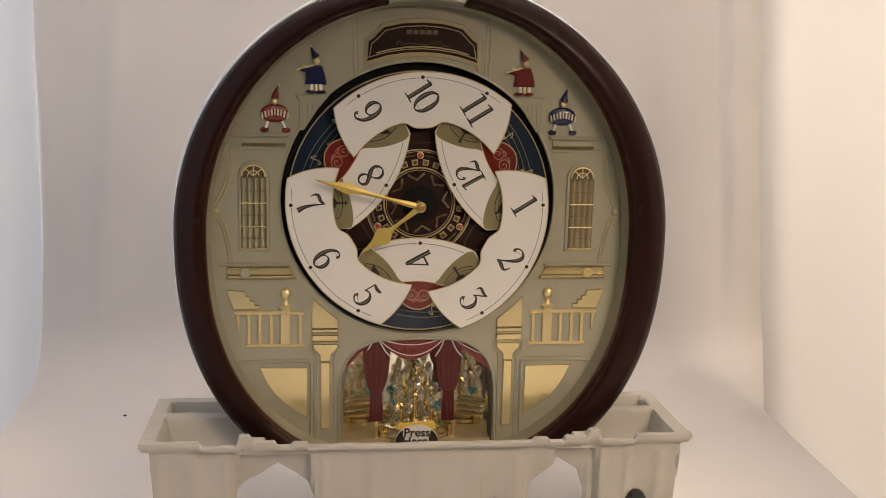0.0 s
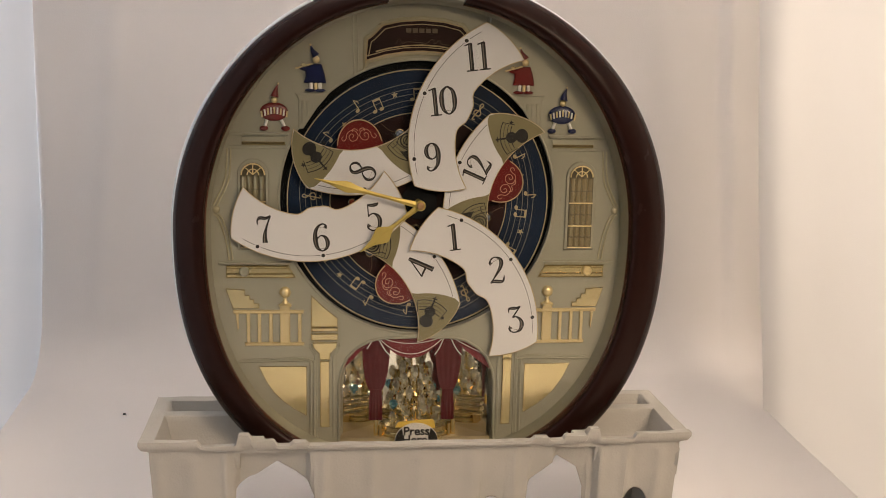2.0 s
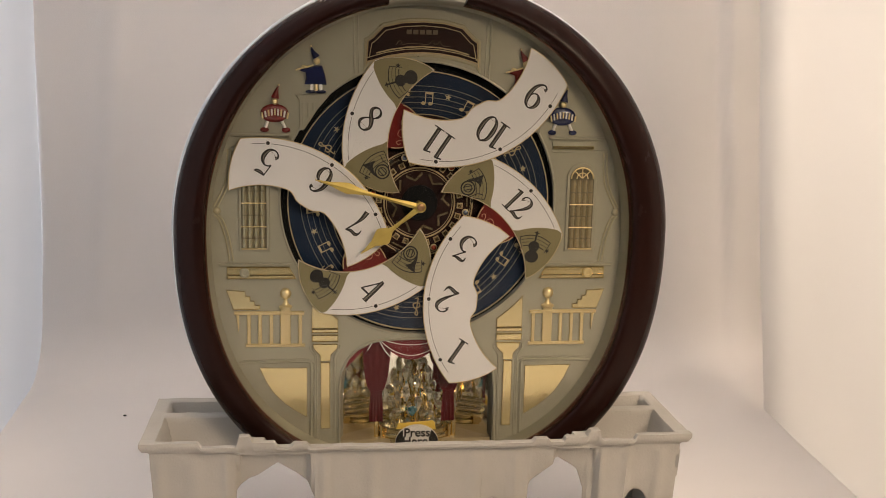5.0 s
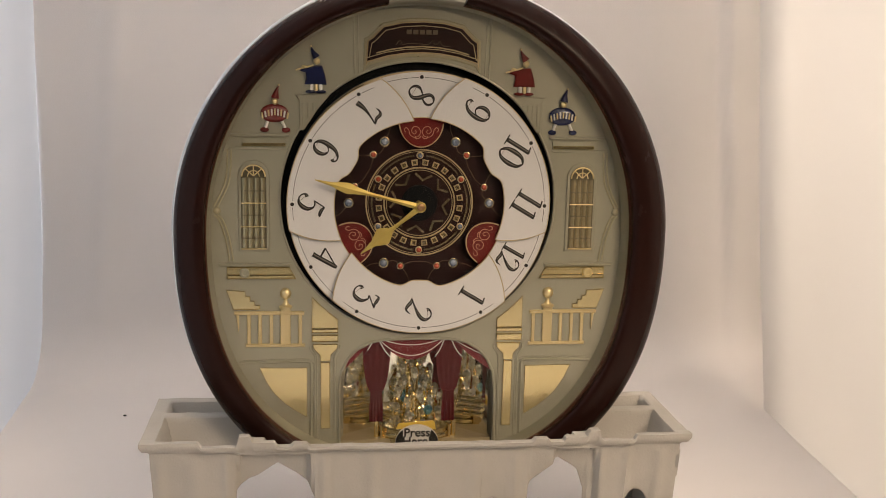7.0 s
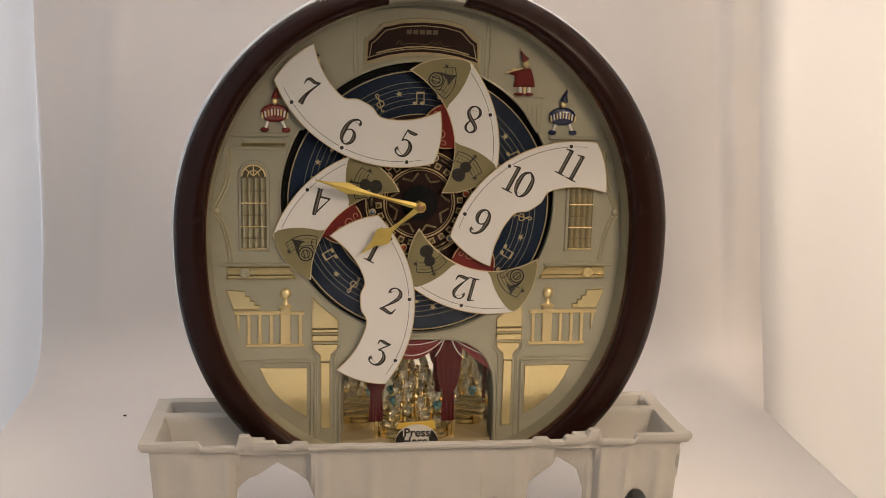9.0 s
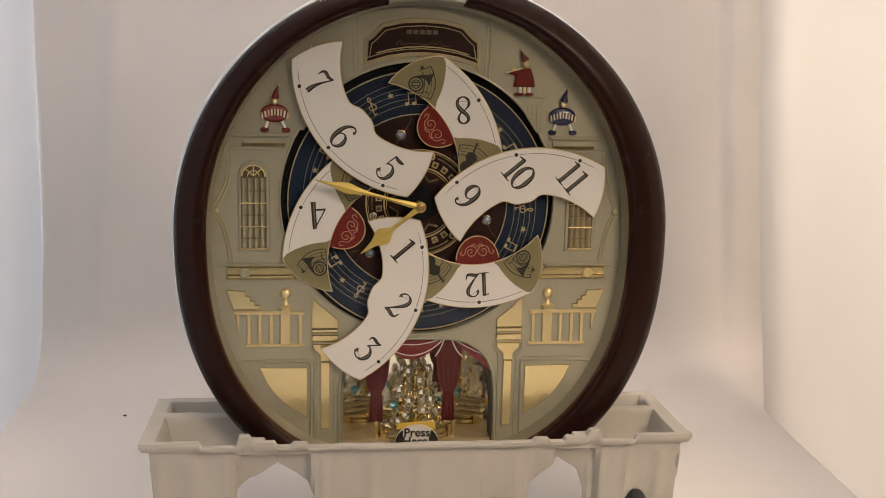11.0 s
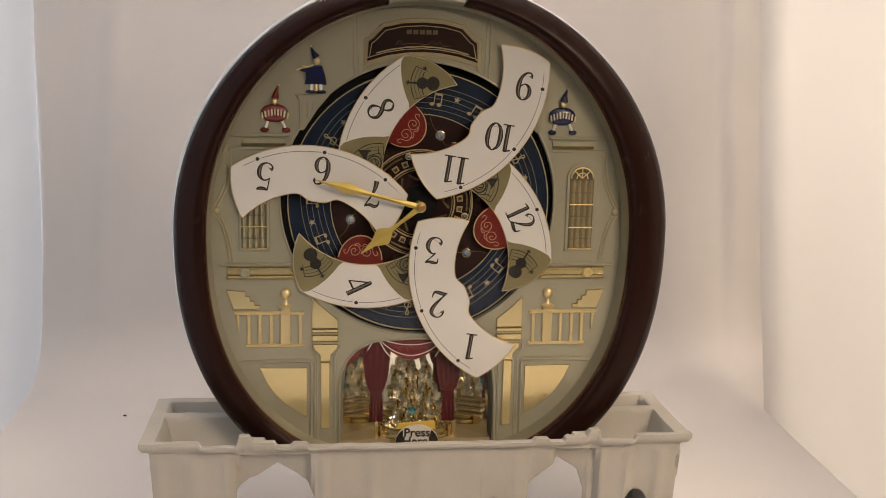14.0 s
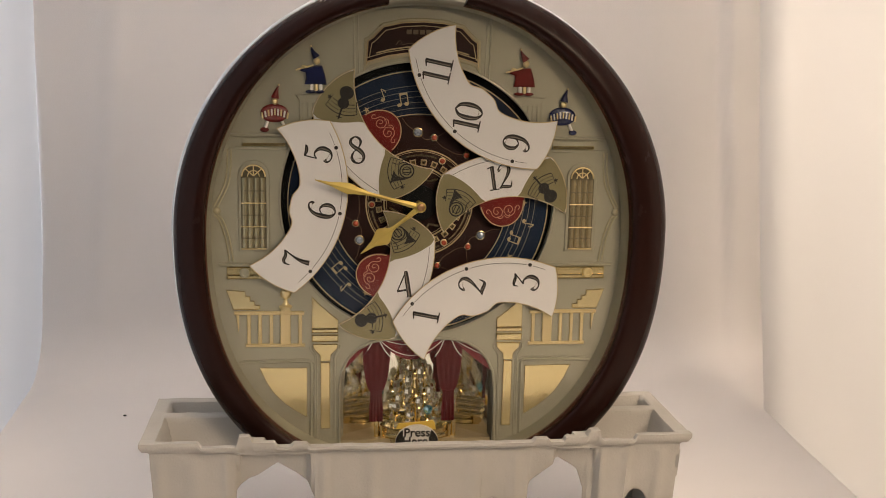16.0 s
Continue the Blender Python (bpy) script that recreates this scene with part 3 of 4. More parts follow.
    for u, top, bot, wd in ((-143.4, -95, -121, 3.0), (-134.2, -95, -121, 3.0), (-124.6, -95, -121, 3.0), (-100.4, -95, -121, 3.0), (-112.8, -89.6, -121, 8.6)):
        bm = bmesh.new()
        box(bm, *sorted((-s * (u - wd / 2), -s * (u + wd / 2))), bot, top, FACE - 0.5, FACE + 1.8, 0.5)
        part("baluster", bm, GOLD_MATT, bal)
    bm = bmesh.new()
    prism(bm, M([(-154, -95.2), (-151.4, -95.2), (-151.4, -108), (-152.2, -110)]), FACE - 0.5, FACE + 1.8, 0.4)
    prism(bm, M([(-146.4, -120.4), (-96.6, -120.8), (-96.6, -123.4), (-146, -123.2)]), FACE - 0.5, FACE + 2.2, 0.6)
    part("bottom_rail", bm, GOLD_MATT, bal)
    # pilaster
    raised("spandrel", M([(-90.6, -79.6), (-90.6, -107.2), (-68.4, -107.4), (-68.4, -99.6), (-76, -93.6), (-84, -86.4)]), 1.3, GOLD, 0.5, "gold spandrel")
    for v0, v1 in ((-107.6, -111.2), (-113.0, -119.0)):
        raised("band", M([(-90.6, v0), (-68.2, v0), (-68.2, v1), (-90.6, v1)]), 2.4, GOLD, 0.8)
    raised("capital", M([(-89.6, -121.2), (-68.6, -121.2), (-69.2, -125.4), (-74.6, -131), (-74.8, -136.4), (-83.4, -136.4), (-83.6, -131), (-88.8, -125.4)]), 1.8, GOLD, 0.6, "gold flared capital")
    raised("shaft", M([(-83.2, -137.4), (-75.2, -137.4), (-75.0, -197), (-83.0, -197)]), 1.6, GOLD, 0.6, "gold pilaster shaft")
    bm = bmesh.new()
    for d in (0.0, 4.0):
        moulding(bm, M(spline([(-91.5 + d * 0.5, -122), (-91.8 + d * 0.6, -126), (-88 + d * 0.4, -132), (-87.4 + d * 0.3, -140), (-87.2 + d * 0.3, -206)], 5)), 0.8)
        moulding(bm, M(spline([(-66.4 - d * 0.5, -122), (-66.8 - d * 0.4, -126), (-70.4 - d * 0.2, -132), (-71 - d * 0.2, -140), (-71 - d * 0.2, -206)], 5)), 0.8)
    part("pilaster_edge", bm, SAGE, clock, "", True)
    # lower gold panel with its moulding
    low = [(-135, -141.8), (-94.6, -142.2), (-94.6, -186.5), (-99, -184), (-106, -179.8), (-114, -173.6), (-122, -165.6), (-129, -155)]
    raised("gold_panel", M(low), 0.9, GOLD, 0.4, "smooth gold corner panel")
    bm = bmesh.new()
    for d, r in ((0.0, 1.2), (3.2, 0.9)):
        moulding(bm, M([(-152 + d, -137.6 + d * 0.5)] + spline([(-96, -136.6 + d * 0.6), (-92.6 + d, -137.6), (-91.2 + d, -141.5), (-91.2 + d, -170), (-91.4 + d, -206)], 5)), r)
    part("panel_moulding", bm, SAGE, clock, "", True)


LEFT_PANE_GOLD = material("left_pane_gold", (0.42, 0.38, 0.25), 0.26, 0.6)
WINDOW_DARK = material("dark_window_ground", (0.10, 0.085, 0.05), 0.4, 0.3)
RIGHT_PANE_GOLD = material("right_pane_gold", (0.62, 0.53, 0.33), 0.26, 0.7)
GOLD_LINE_SAGE = material("pale_sage_gold", (0.52, 0.48, 0.33), 0.3, 0.5, (0.46, 0.42, 0.28), 120, 0.6)
side_relief(-1)
side_relief(1)


MARK = material("dim_gold_print", (0.17, 0.13, 0.09), 0.4, 0.4)


def plaque():
    outer = [(-48.6, 109), (-48.2, 136), (-43, 139.5), (-34, 148.8), (-18, 152.6), (0, 153.8), (18, 152.6), (34, 148.8), (43, 139.5), (48.2, 136), (48.2, 108)] + \
        [(127 * math.sin(radians(a)), 127 * math.cos(radians(a)) - 4.5) for a in (20, 13, 6.5, 0, -6.5, -13, -20)]
    ob = raised("plaque", outer, 1.6, GOLD_LINE_SAGE, 0.8, "gold-framed dark plaque")
    bm = bmesh.new()
    prism(bm, offset(outer, 3.4), FACE + 1.4, FACE + 2.2, 0.3)
    part("plaque_field", bm, BROWN, ob, "dark brown field")
    bm = bmesh.new()
    for d, r in ((3.2, 0.6), (6.4, 0.4)):
        pts = offset(outer, d)
        tube(bm, [(*p, FACE + 2.2) for p in pts], r, 6, 0, True)
    low = [(127 * math.sin(radians(a)), 127 * math.cos(radians(a)) + 3.6) for a in (-17.5, -12, -6, 0, 6, 12, 17.5)]
    tube(bm, [(*p, FACE + 2.2) for p in low], 0.6, 6)
    part("plaque_line", bm, GOLD_LINE, ob, "", True)
    # maker's mark and script line as plain bars
    for k in range(5):
        bm = bmesh.new()
        box(bm, -13.6 + 5.4 * k, -9.4 + 5.4 * k, 140.4, 144.0, FACE + 2.1, FACE + 2.4)
        part("mark_bar", bm, MARK, ob)
    bm = bmesh.new()
    ribbon(bm, spline([(-22, 131.4), (-19, 135.4), (-16.5, 131.8), (-12, 133), (-2, 132.6), (4, 132.4), (8, 135.6), (10.5, 132), (14, 135), (16, 131.8), (22, 131)], 6), FACE + 2.1, FACE + 2.4, 0.5)
    part("script_bar", bm, MARK, ob)


plaque()


def flautist(u, v, coat, flip):
    """A small moulded musician with a flute, one plain mesh."""
    bm = bmesh.new()
    f = 1.0
    mats = [coat, GOLD_MATT, STICKER]
    tube(bm, [(u - 4 * f, v + 37, FACE + 2.4, 0.2), (u - 2.6 * f, v + 33, FACE + 2.6, 1.6), (u + 0.4 * f, v + 28.4, FACE + 2.8, 3.4)], 1, 10, 0)
    blob(bm, u - 4.1 * f, v + 37.4, FACE + 2.4, 0.9, 0.9, 0.9, 1)
    blob(bm, u + 0.5 * f, v + 25.6, FACE + 2.8, 2.9, 3.0, 2.4, 1)
    prism(bm, [(u - 9.5, v + 6.8), (u + 8.6, v + 6.6), (u + 7.4, v + 14), (u + 4.8, v + 22), (u - 3, v + 22), (u - 6, v + 20), (u - 12.6, v + 20.2), (u - 13, v + 17.6), (u - 8.4, v + 16), (u - 8.0, v + 12)], FACE, FACE + 4.0, 1.2, 0)
    tube(bm, [(u - 16.5, v + 18.2, FACE + 3.6), (u - 2, v + 22.4, FACE + 3.8)], 0.75, 6, 1)
    blob(bm, u - 9.8, v + 21.0, FACE + 3.8, 2.2, 1.4, 1.6, 1)
    for d in (-3.6, 0.0, 3.6):
        tube(bm, [(u + d, v + 1.4, FACE + 1.8), (u + d, v + 7, FACE + 1.8)], 1.5, 8, 2 if d else 1)
    for d in (-4.4, 3.8):
        blob(bm, u + d, v + 0.8, FACE + 1.8, 4.4, 1.5, 2.2, 0)
    part("figurine", bm, mats, clock, "tiny flute player figurine in %s enamel" % ("red" if coat is RED else "blue"), True)


def accordionist(u, v, coat):
    bm = bmesh.new()
    mats = [coat, GOLD_MATT, STICKER]
    tube(bm, [(u + 3.0, v + 38, FACE + 2.4, 0.2), (u + 1.2, v + 33, FACE + 2.6, 1.8), (u + 0.2, v + 27.8, FACE + 2.8, 3.6)], 1, 10, 0)
    blob(bm, u + 3.1, v + 38.4, FACE + 2.4, 0.9, 0.9, 0.9, 1)
    blob(bm, u, v + 25.2, FACE + 2.6, 2.7, 2.8, 2.2, 1)
    blob(bm, u - 0.4, v + 15.5, FACE + 1.2, 11.6, 7.6, 2.6, 0, 18, 10)
    for k in range(9):
        a = -1 + 2 * k / 8
        tube(bm, [(u + a * 9.8, v + 11.8 - abs(a) * 0.6 + 2.2 * (1 - a * a), FACE + 3.6), (u + a * 10.6, v + 16.8 - 0.6 * abs(a) + 2.6 * (1 - a * a), FACE + 3.6)], 0.8, 6, 2 if k % 2 else 1)
    for d, e in ((-6.0, -8.0), (5.6, 8.4)):
        tube(bm, [(u + d, v + 9, FACE + 1.4), (u + e, v + 3, FACE + 1.4)], 1.3, 8, 2)
        blob(bm, u + e + (0.6 if e > 0 else -0.6), v + 1.9, FACE + 1.6, 3.6, 2.2, 2.0, 0)
    part("figurine", bm, mats, clock, "tiny accordion player figurine in %s enamel" % ("red" if coat is RED else "blue"), True)


flautist(-87.0, 91.8, BLUE, 1)
flautist(85.6, 92.4, RED, 1)
accordionist(-120.4, 59.2, RED)
accordionist(119.2, 59.6, BLUE)


# ---- alcove with curtains and turning crystals ----
ALC = -51.0
ALCOVE_FLOOR = material("tan_gold_plastic", (0.50, 0.41, 0.26), 0.3, 0.5, (0.44, 0.36, 0.22), 60, 0.6)


def alcove():
    bm = bmesh.new()
    n = len(ARCH)
    a = [bm.verts.new(at(p[0], p[1], FACE + 0.6)) for p in ARCH]
    b = [bm.verts.new(at(p[0] * 0.985, p[1] - 1.2, FACE - 6)) for p in ARCH]
    c = [bm.verts.new(at(p[0] * 0.94, p[1] - 4, -24)) for p in ARCH]
    for r1, r2 in ((a, b), (b, c)):
        for i in range(n - 1):
            bm.faces.new((r1[i], r1[i + 1], r2[i + 1], r2[i]))
    part("arch_reveal", bm, SAGE, clock, "sage arch reveal", True)
    bm = bmesh.new()
    moulding(bm, [(p[0], p[1]) for p in ARCH], 1.3)
    part("arch_moulding", bm, SAGE, clock, "", True)
    # mirrored side walls set at an angle, and the back mirror
    for name, pts in (("side_mirror", ((-64, -24), (-26, ALC))), ("side_mirror", ((26, ALC), (64, -16.4))), ("back_mirror", ((-26, ALC), (26, ALC)))):
        bm = bmesh.new()
        (u0, w0), (u1, w1) = pts
        vs = [bm.verts.new(at(u, v, w)) for u, w, v in ((u0, w0, -216), (u1, w1, -216), (u1, w1, -118), (u0, w0, -118))]
        bm.faces.new(vs)
        part(name, bm, MIRROR, clock, "mirrored alcove panel")
    # stepped gold rails at each side mirror's foot, shaped to imitate the stage's reflection
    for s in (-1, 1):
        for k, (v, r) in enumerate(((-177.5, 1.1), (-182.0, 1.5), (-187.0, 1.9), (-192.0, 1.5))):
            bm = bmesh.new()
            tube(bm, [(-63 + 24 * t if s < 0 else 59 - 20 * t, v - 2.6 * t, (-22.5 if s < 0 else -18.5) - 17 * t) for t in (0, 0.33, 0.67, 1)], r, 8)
            part("reflection_rail", bm, GOLD, clock, "gold rails imitating the stage reflected in the mirror", True)
    for s in (-1, 1):
        bm = bmesh.new()
        prism(bm, [(s * 64, -216), (s * 68, -216), (s * 68, -118), (s * 64, -118)], -42, -22)
        part("alcove_side", bm, SAGE, clock)
    bm = bmesh.new()
    prism(bm, [(-66, -216), (66, -216), (66, -209), (-66, -209)], ALC, FACE - 2)
    part("alcove_floor", bm, ALCOVE_FLOOR, clock, "tan gold alcove floor")
    bm = bmesh.new()
    prism(bm, [(-66, -117), (66, -117), (66, -113), (-66, -113)], ALC, -20)
    part("alcove_top", bm, SAGE_RIM, clock)


def curtains():
    """Crimson drapery on the clear sheet just behind the arch, with thin raised pale cords."""
    w = -11.0
    for c, top, tie in ((-35.0, 12.4, 5.0), (28.0, 12.0, 4.8)):
        bm = bmesh.new()
        rows = []
        for k in range(35):
            v = -116 - 77 * k / 34
            q = (-v - 116) / 49
            half = tie + (top - tie) * math.sqrt(max(0.0, 1 - q * q)) ** 1.1 if q < 1 else tie + 1.0 * smooth_step((q - 1) / 0.4)
            rows.append([bm.verts.new(at(c + half * x / 8, v, w + 0.35 * math.sin(x * 1.7 + c) * min(1.0, abs(q - 1) * 3))) for x in range(-8, 9)])
        for a, b in zip(rows, rows[1:]):
            for i in range(16):
                bm.faces.new((a[i], a[i + 1], b[i + 1], b[i]))
        bmesh.ops.solidify(bm, geom=bm.faces[:], thickness=0.0005)
        cu = part("curtain", bm, CURTAIN, clock, "crimson gathered stage curtain", True)
        bm = bmesh.new()
        tube(bm, [(c - tie, -164.4, w + 0.6), (c, -165.4, w + 1.0), (c + tie, -164.4, w + 0.6)], 0.5, 6)
        part("tieback", bm, CURTAIN, cu, "", True)
    # swags: a middle one that hangs lowest at its centre, and two half swags
    for u0, u1, drop, lines in ((-34, 24, 21.5, (0.34, 0.78)), (-66, -38, 33, (0.55,)), (29, 66, 33, (0.62,))):
        def hang(t):
            return math.sin(math.pi * t) ** 0.75 if u0 == -34 else ((t if u0 > 0 else 1 - t) ** 0.8)
        bm = bmesh.new()
        rows = [[bm.verts.new(at(u0 + (u1 - u0) * i / 24, -115 - k / 8 * drop * hang(i / 24), w + 0.9 + 0.3 * math.sin(k * 1.7))) for i in range(25)] for k in range(9)]
        for a, b in zip(rows, rows[1:]):
            for i in range(24):
                bm.faces.new((a[i], a[i + 1], b[i + 1], b[i]))
        bmesh.ops.remove_doubles(bm, verts=bm.verts[:], dist=0.00001)
        bmesh.ops.solidify(bm, geom=bm.faces[:], thickness=0.0004)
        sw = part("swag", bm, CURTAIN, clock, "crimson swag with pale cords", True)
        for t in lines:
            bm = bmesh.new()
            lo, hi = (1, 24) if u0 == -34 else (2, 21)
            tube(bm, [(u0 + (u1 - u0) * i / 24, -116 - t * drop * hang(i / 24), w + 1.6) for i in range(lo, hi)], 0.38, 5)
            part("cord", bm, STICKER, sw, "pale cord", True)
    # the pale cords that cross from the swag down over each curtain
    for pts in ([(-34, -117), (-31.5, -122), (-27.5, -129), (-23, -134)], [(24, -117), (22.2, -122), (19, -129), (15.5, -134)], [(29.5, -118), (32, -124), (35.5, -130), (39, -134)], [(-37.5, -117), (-39.5, -122), (-43, -128)]):
        bm = bmesh.new()
        tube(bm, [(*p, w + 1.5) for p in spline(pts, 5)], 0.5, 6)
        part("cord", bm, STICKER, clock, "pale cord", True)


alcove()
curtains()


def crystal(bm, u, v, w, r, h, slot=0):
    """A cut drop: two faceted cones with a girdle."""
    lathe(bm, [(0.15 * r, -h), (0.75 * r, -0.45 * h), (r, 0), (0.8 * r, 0.42 * h), (0.35 * r, 0.62 * h)], u, v, w, "v", 7, slot)


ROTOR_W = -27.5


def rotor():
    """The turning crystal ornament; its own origin on its axis."""
    bm = bmesh.new()
    lathe(bm, [(22, 0), (22.5, 1.2), (22, 2.6), (20.5, 3.2), (20.5, 5), (19, 6), (6, 6.6), (4, 9), (3, 14), (2.2, 24), (2.6, 30), (4.5, 33), (2.2, 37), (1.6, 52), (3.5, 54), (1, 58)], 0, 0, 0, "v", 28)
    ob = part("crystal_rotor", bm, BRASS, clock, "turning brass and crystal ornament", True)
    # some second-tier drops are tinted blue to imitate light flashes
    for count, radius, low, high, size, tall, mat, shift in ((10, 20.0, 9, 14, 3.6, 7.0, CRYSTAL, 0.0), (8, 20.5, 22, 27, 4.3, 5.4, FLASH_CRYSTAL, 0.5), (10, 17.0, 33, 41, 3.6, 8.5, CRYSTAL, 0.2), (7, 12.0, 50, 58, 3.4, 9.0, CRYSTAL, 0.7)):
        for k in range(count):
            a = 2 * math.pi * (k + shift) / count
            u, w = radius * math.cos(a), radius * math.sin(a)
            v = low if k % 2 else high
            bm = bmesh.new()
            crystal(bm, u, v, w, size, tall)
            part("crystal", bm, mat if (k % 4 == 0 or mat is CRYSTAL) else CRYSTAL, ob)
            if k % 2:
                continue
            bm = bmesh.new()
            a2 = a + math.pi / count
            u2, w2 = radius * 0.9 * math.cos(a2), radius * 0.9 * math.sin(a2)
            tube(bm, [(u2, low - 6, w2, 1.6), (u2 * 1.03, low + 1, w2 * 1.03, 1.0), (u2 * 1.0, low + 4, w2, 2.2), (u2 * 0.97, low + 7, w2 * 0.97, 1.1), (u2 * 0.95, low + 9, w2 * 0.95, 2.2), (u2 * 0.94, low + 11, w2 * 0.94, 0.8)], 0.8, 6)
            part("brass_arm", bm, BRASS, ob, "", True)
    return ob


crystal_rotor = rotor()


def stage():
    """Brass stage in front of the rotor with the sticker."""
    bm = bmesh.new()
    lathe(bm, [(34.5, -216), (35, -211), (34.6, -208.6), (33.2, -208.2), (33.2, -205.2), (32.6, -204.6), (31.2, -204.3), (31.2, -201.4), (30.4, -200.8), (28, -200.4)], 0.4, 0, 0, "v", 40)
    for vert in bm.verts:
        vert.co.y = vert.co.y * 0.6 + 0.026
    part("brass_stage", bm, GOLD, clock, "stepped polished brass stage", True)
    for s in (-1, 1):
        bm = bmesh.new()
        box(bm, s * 34 - 2, s * 34 + 2, -214, -193, -22, -16, 0.8)
        box(bm, s * 30 - 1.2, s * 30 + 1.2, -214, -197, -17, -13, 0.6)
        part("brass_post", bm, BRASS, clock, "", True)
    bm = bmesh.new()
    dome = [(-19, -216)] + [(18.8 * math.cos(radians(a)) + 0.2, -209 + 16 * math.sin(radians(a))) for a in range(180, -1, -12)] + [(19.2, -216)]
    prism(bm, dome, -3, -1, 0.3)
    st = part("press_sticker", bm, STICKER, clock, "white domed sticker reading Press Here!")
    bm = bmesh.new()
    prism(bm, [(-18, -197.5), (-15.6, -192.6), (14, -190.4), (16, -192), (17, -198.5)], -5, -3.6, 0.3)
    part("yellow_backing", bm, YELLOW, st)
    for s in (-1, 1):
        bm = bmesh.new()
        pts = [(s * 18.6 * math.cos(radians(a)) + 0.2, -209 + 15.6 * math.sin(radians(a))) for a in range(0, 49, 8)] + [(s * 11.6, -203), (s * 12.0, -209)]
        prism(bm, pts, -1.1, -0.6)
        part("black_corner", bm, INK, st)
    for text, v, size in (("Press", -203.4, 8.6), ("Here!", -211.2, 8.6)):
        cu = bpy.data.curves.new("text", "FONT")
        cu.body, cu.size, cu.align_x, cu.extrude, cu.offset = text, size * 0.001 * 1.25, "CENTER", 0.0002, 0.0002
        tmp = new("text_tmp", cu)
        me = bpy.data.meshes.new_from_object(tmp)
        bpy.data.objects.remove(tmp)
        me.transform(Matrix.Translation(at(0.2, v, -0.55)) @ Matrix.Rotation(radians(90), 4, "X"))
        me.materials.append(INK)
        ob = new("lettering", me)
        ob.parent = st


stage()

# ---- the dial: carrier, plates, hands ----
R_BIG, R_SMALL = 86.5, 69.5
GOLD_SCROLL = material("copper_gold_print", (0.62, 0.36, 0.24), 0.4, 0.4, (0.5, 0.28, 0.18), 200, 0.6)
RIM = 110.3


def carrier():
    bm = bmesh.new()
    prism(bm, circle(111.5, 96), -16, -14.4)
    ob = part("carrier_disc", bm, NAVY, clock, "turning navy and brown dial disc")
    bm = bmesh.new()
    prism(bm, circle(74, 72), -14.4, -13.9, 0.2)
    part("brown_disc", bm, BROWN, ob)
    bm = bmesh.new()
    for r, wd in ((45.2, 1.1), (43.6, 0.4), (30.0, 1.2), (28.0, 0.5), (75, 0.7), (110.6, 0.9)):
        pts = circle(r, 72)
        ribbon(bm, pts + [pts[0]], -14.2, -13.2, wd)
    part("gold_ring", bm, GOLD_LINE, ob)
    for k in range(24):
        a = radians(15 * k + 7.5)
        bm = bmesh.new()
        c, s2 = math.cos(a), math.sin(a)
        for h, z, bev in ((2.55, -13.0, 0.5), (1.5, -12.2, 0.8)):
            pts = [(34.6 * c + x * c - y * s2, 34.6 * s2 + x * s2 + y * c) for x, y in ((-h, -h * 0.95), (h, -h * 1.08), (h, h * 1.08), (-h, h * 0.95))]
            prism(bm, pts, -14, z, bev, 0 if h > 2 else 1)
        part("stud", bm, [GOLD_LINE, DIM_GOLD], ob)
    for k in range(6):
        a = radians(60 * k + 30)
        bm = bmesh.new()
        lathe(bm, [(3.1, -14), (2.9, -12.4), (2.2, -12.2)], 40.4 * math.cos(a), 40.4 * math.sin(a), 0, "w", 12)
        set_ = part("gem_setting", bm, GOLD_LINE, ob, "", True)
        bm = bmesh.new()
        blob(bm, 40.4 * math.cos(a), 40.4 * math.sin(a), -12.3, 2.1, 2.1, 1.2)
        part("gem", bm, GEM_BLUE if k % 2 else GEM_RED, set_, "", True)
        bm = bmesh.new()
        ribbon(bm, [polar(40.6, 60 * k + 37 + 46 * i / 16) for i in range(17)], -14, -12.9, 1.5)
        part("arc_bar", bm, DIM_GOLD, ob)
    for k in range(6):
        side = 14 if k % 2 == 0 else -14
        for d, r, size, mat in ((0, 59.8, 3.8, GEM_BLUE), (side, 56.6, 2.7, GEM_RED)):
            a = radians(60 * k + d)
            bm = bmesh.new()
            lathe(bm, [(size + 0.5, -14), (size + 0.4, -12.9), (size - 0.4, -12.6)], r * math.cos(a), r * math.sin(a), 0, "w", 16)
            set_ = part("gem_setting", bm, DIM_GOLD, ob, "", True)
            bm = bmesh.new()
            blob(bm, r * math.cos(a), r * math.sin(a), -12.8, size - 0.4, size - 0.4, 1.8)
            part("gem", bm, mat, set_, "", True)
        a = 60 * k
        for line in ([polar(59.8, a), polar(54, a + side * 0.5), polar(56.6, a + side)], [polar(56.6, a + side), polar(63, a + side * 1.5), polar(73, a + side * 1.75)],
                     [polar(56.6, a + side), polar(51.5, a + side * 1.6), polar(51, a + side * 2.14)], [polar(59.8, a), polar(66, a - side * 0.5), polar(73, a - side * 0.7)]):
            bm = bmesh.new()
            ribbon(bm, spline(line, 6), -14, -13.7, 0.4)
            part("scroll_line", bm, FINE_GOLD, ob)
    for k in range(8):
        a = 45 * k + 22.5
        bm = bmesh.new()
        ribbon(bm, [polar(25.6, a - 16), polar(19.8, a), polar(25.6, a + 16)], -14, -12.6, 2.0)
        part("chevron", bm, DIM_GOLD, ob)
    bm = bmesh.new()
    prism(bm, circle(15.5, 40), -14, -12.8, 0.5)
    part("centre_boss", bm, BLACK, ob)
    # music staff, notes and stars on the navy ring
    bm = bmesh.new()
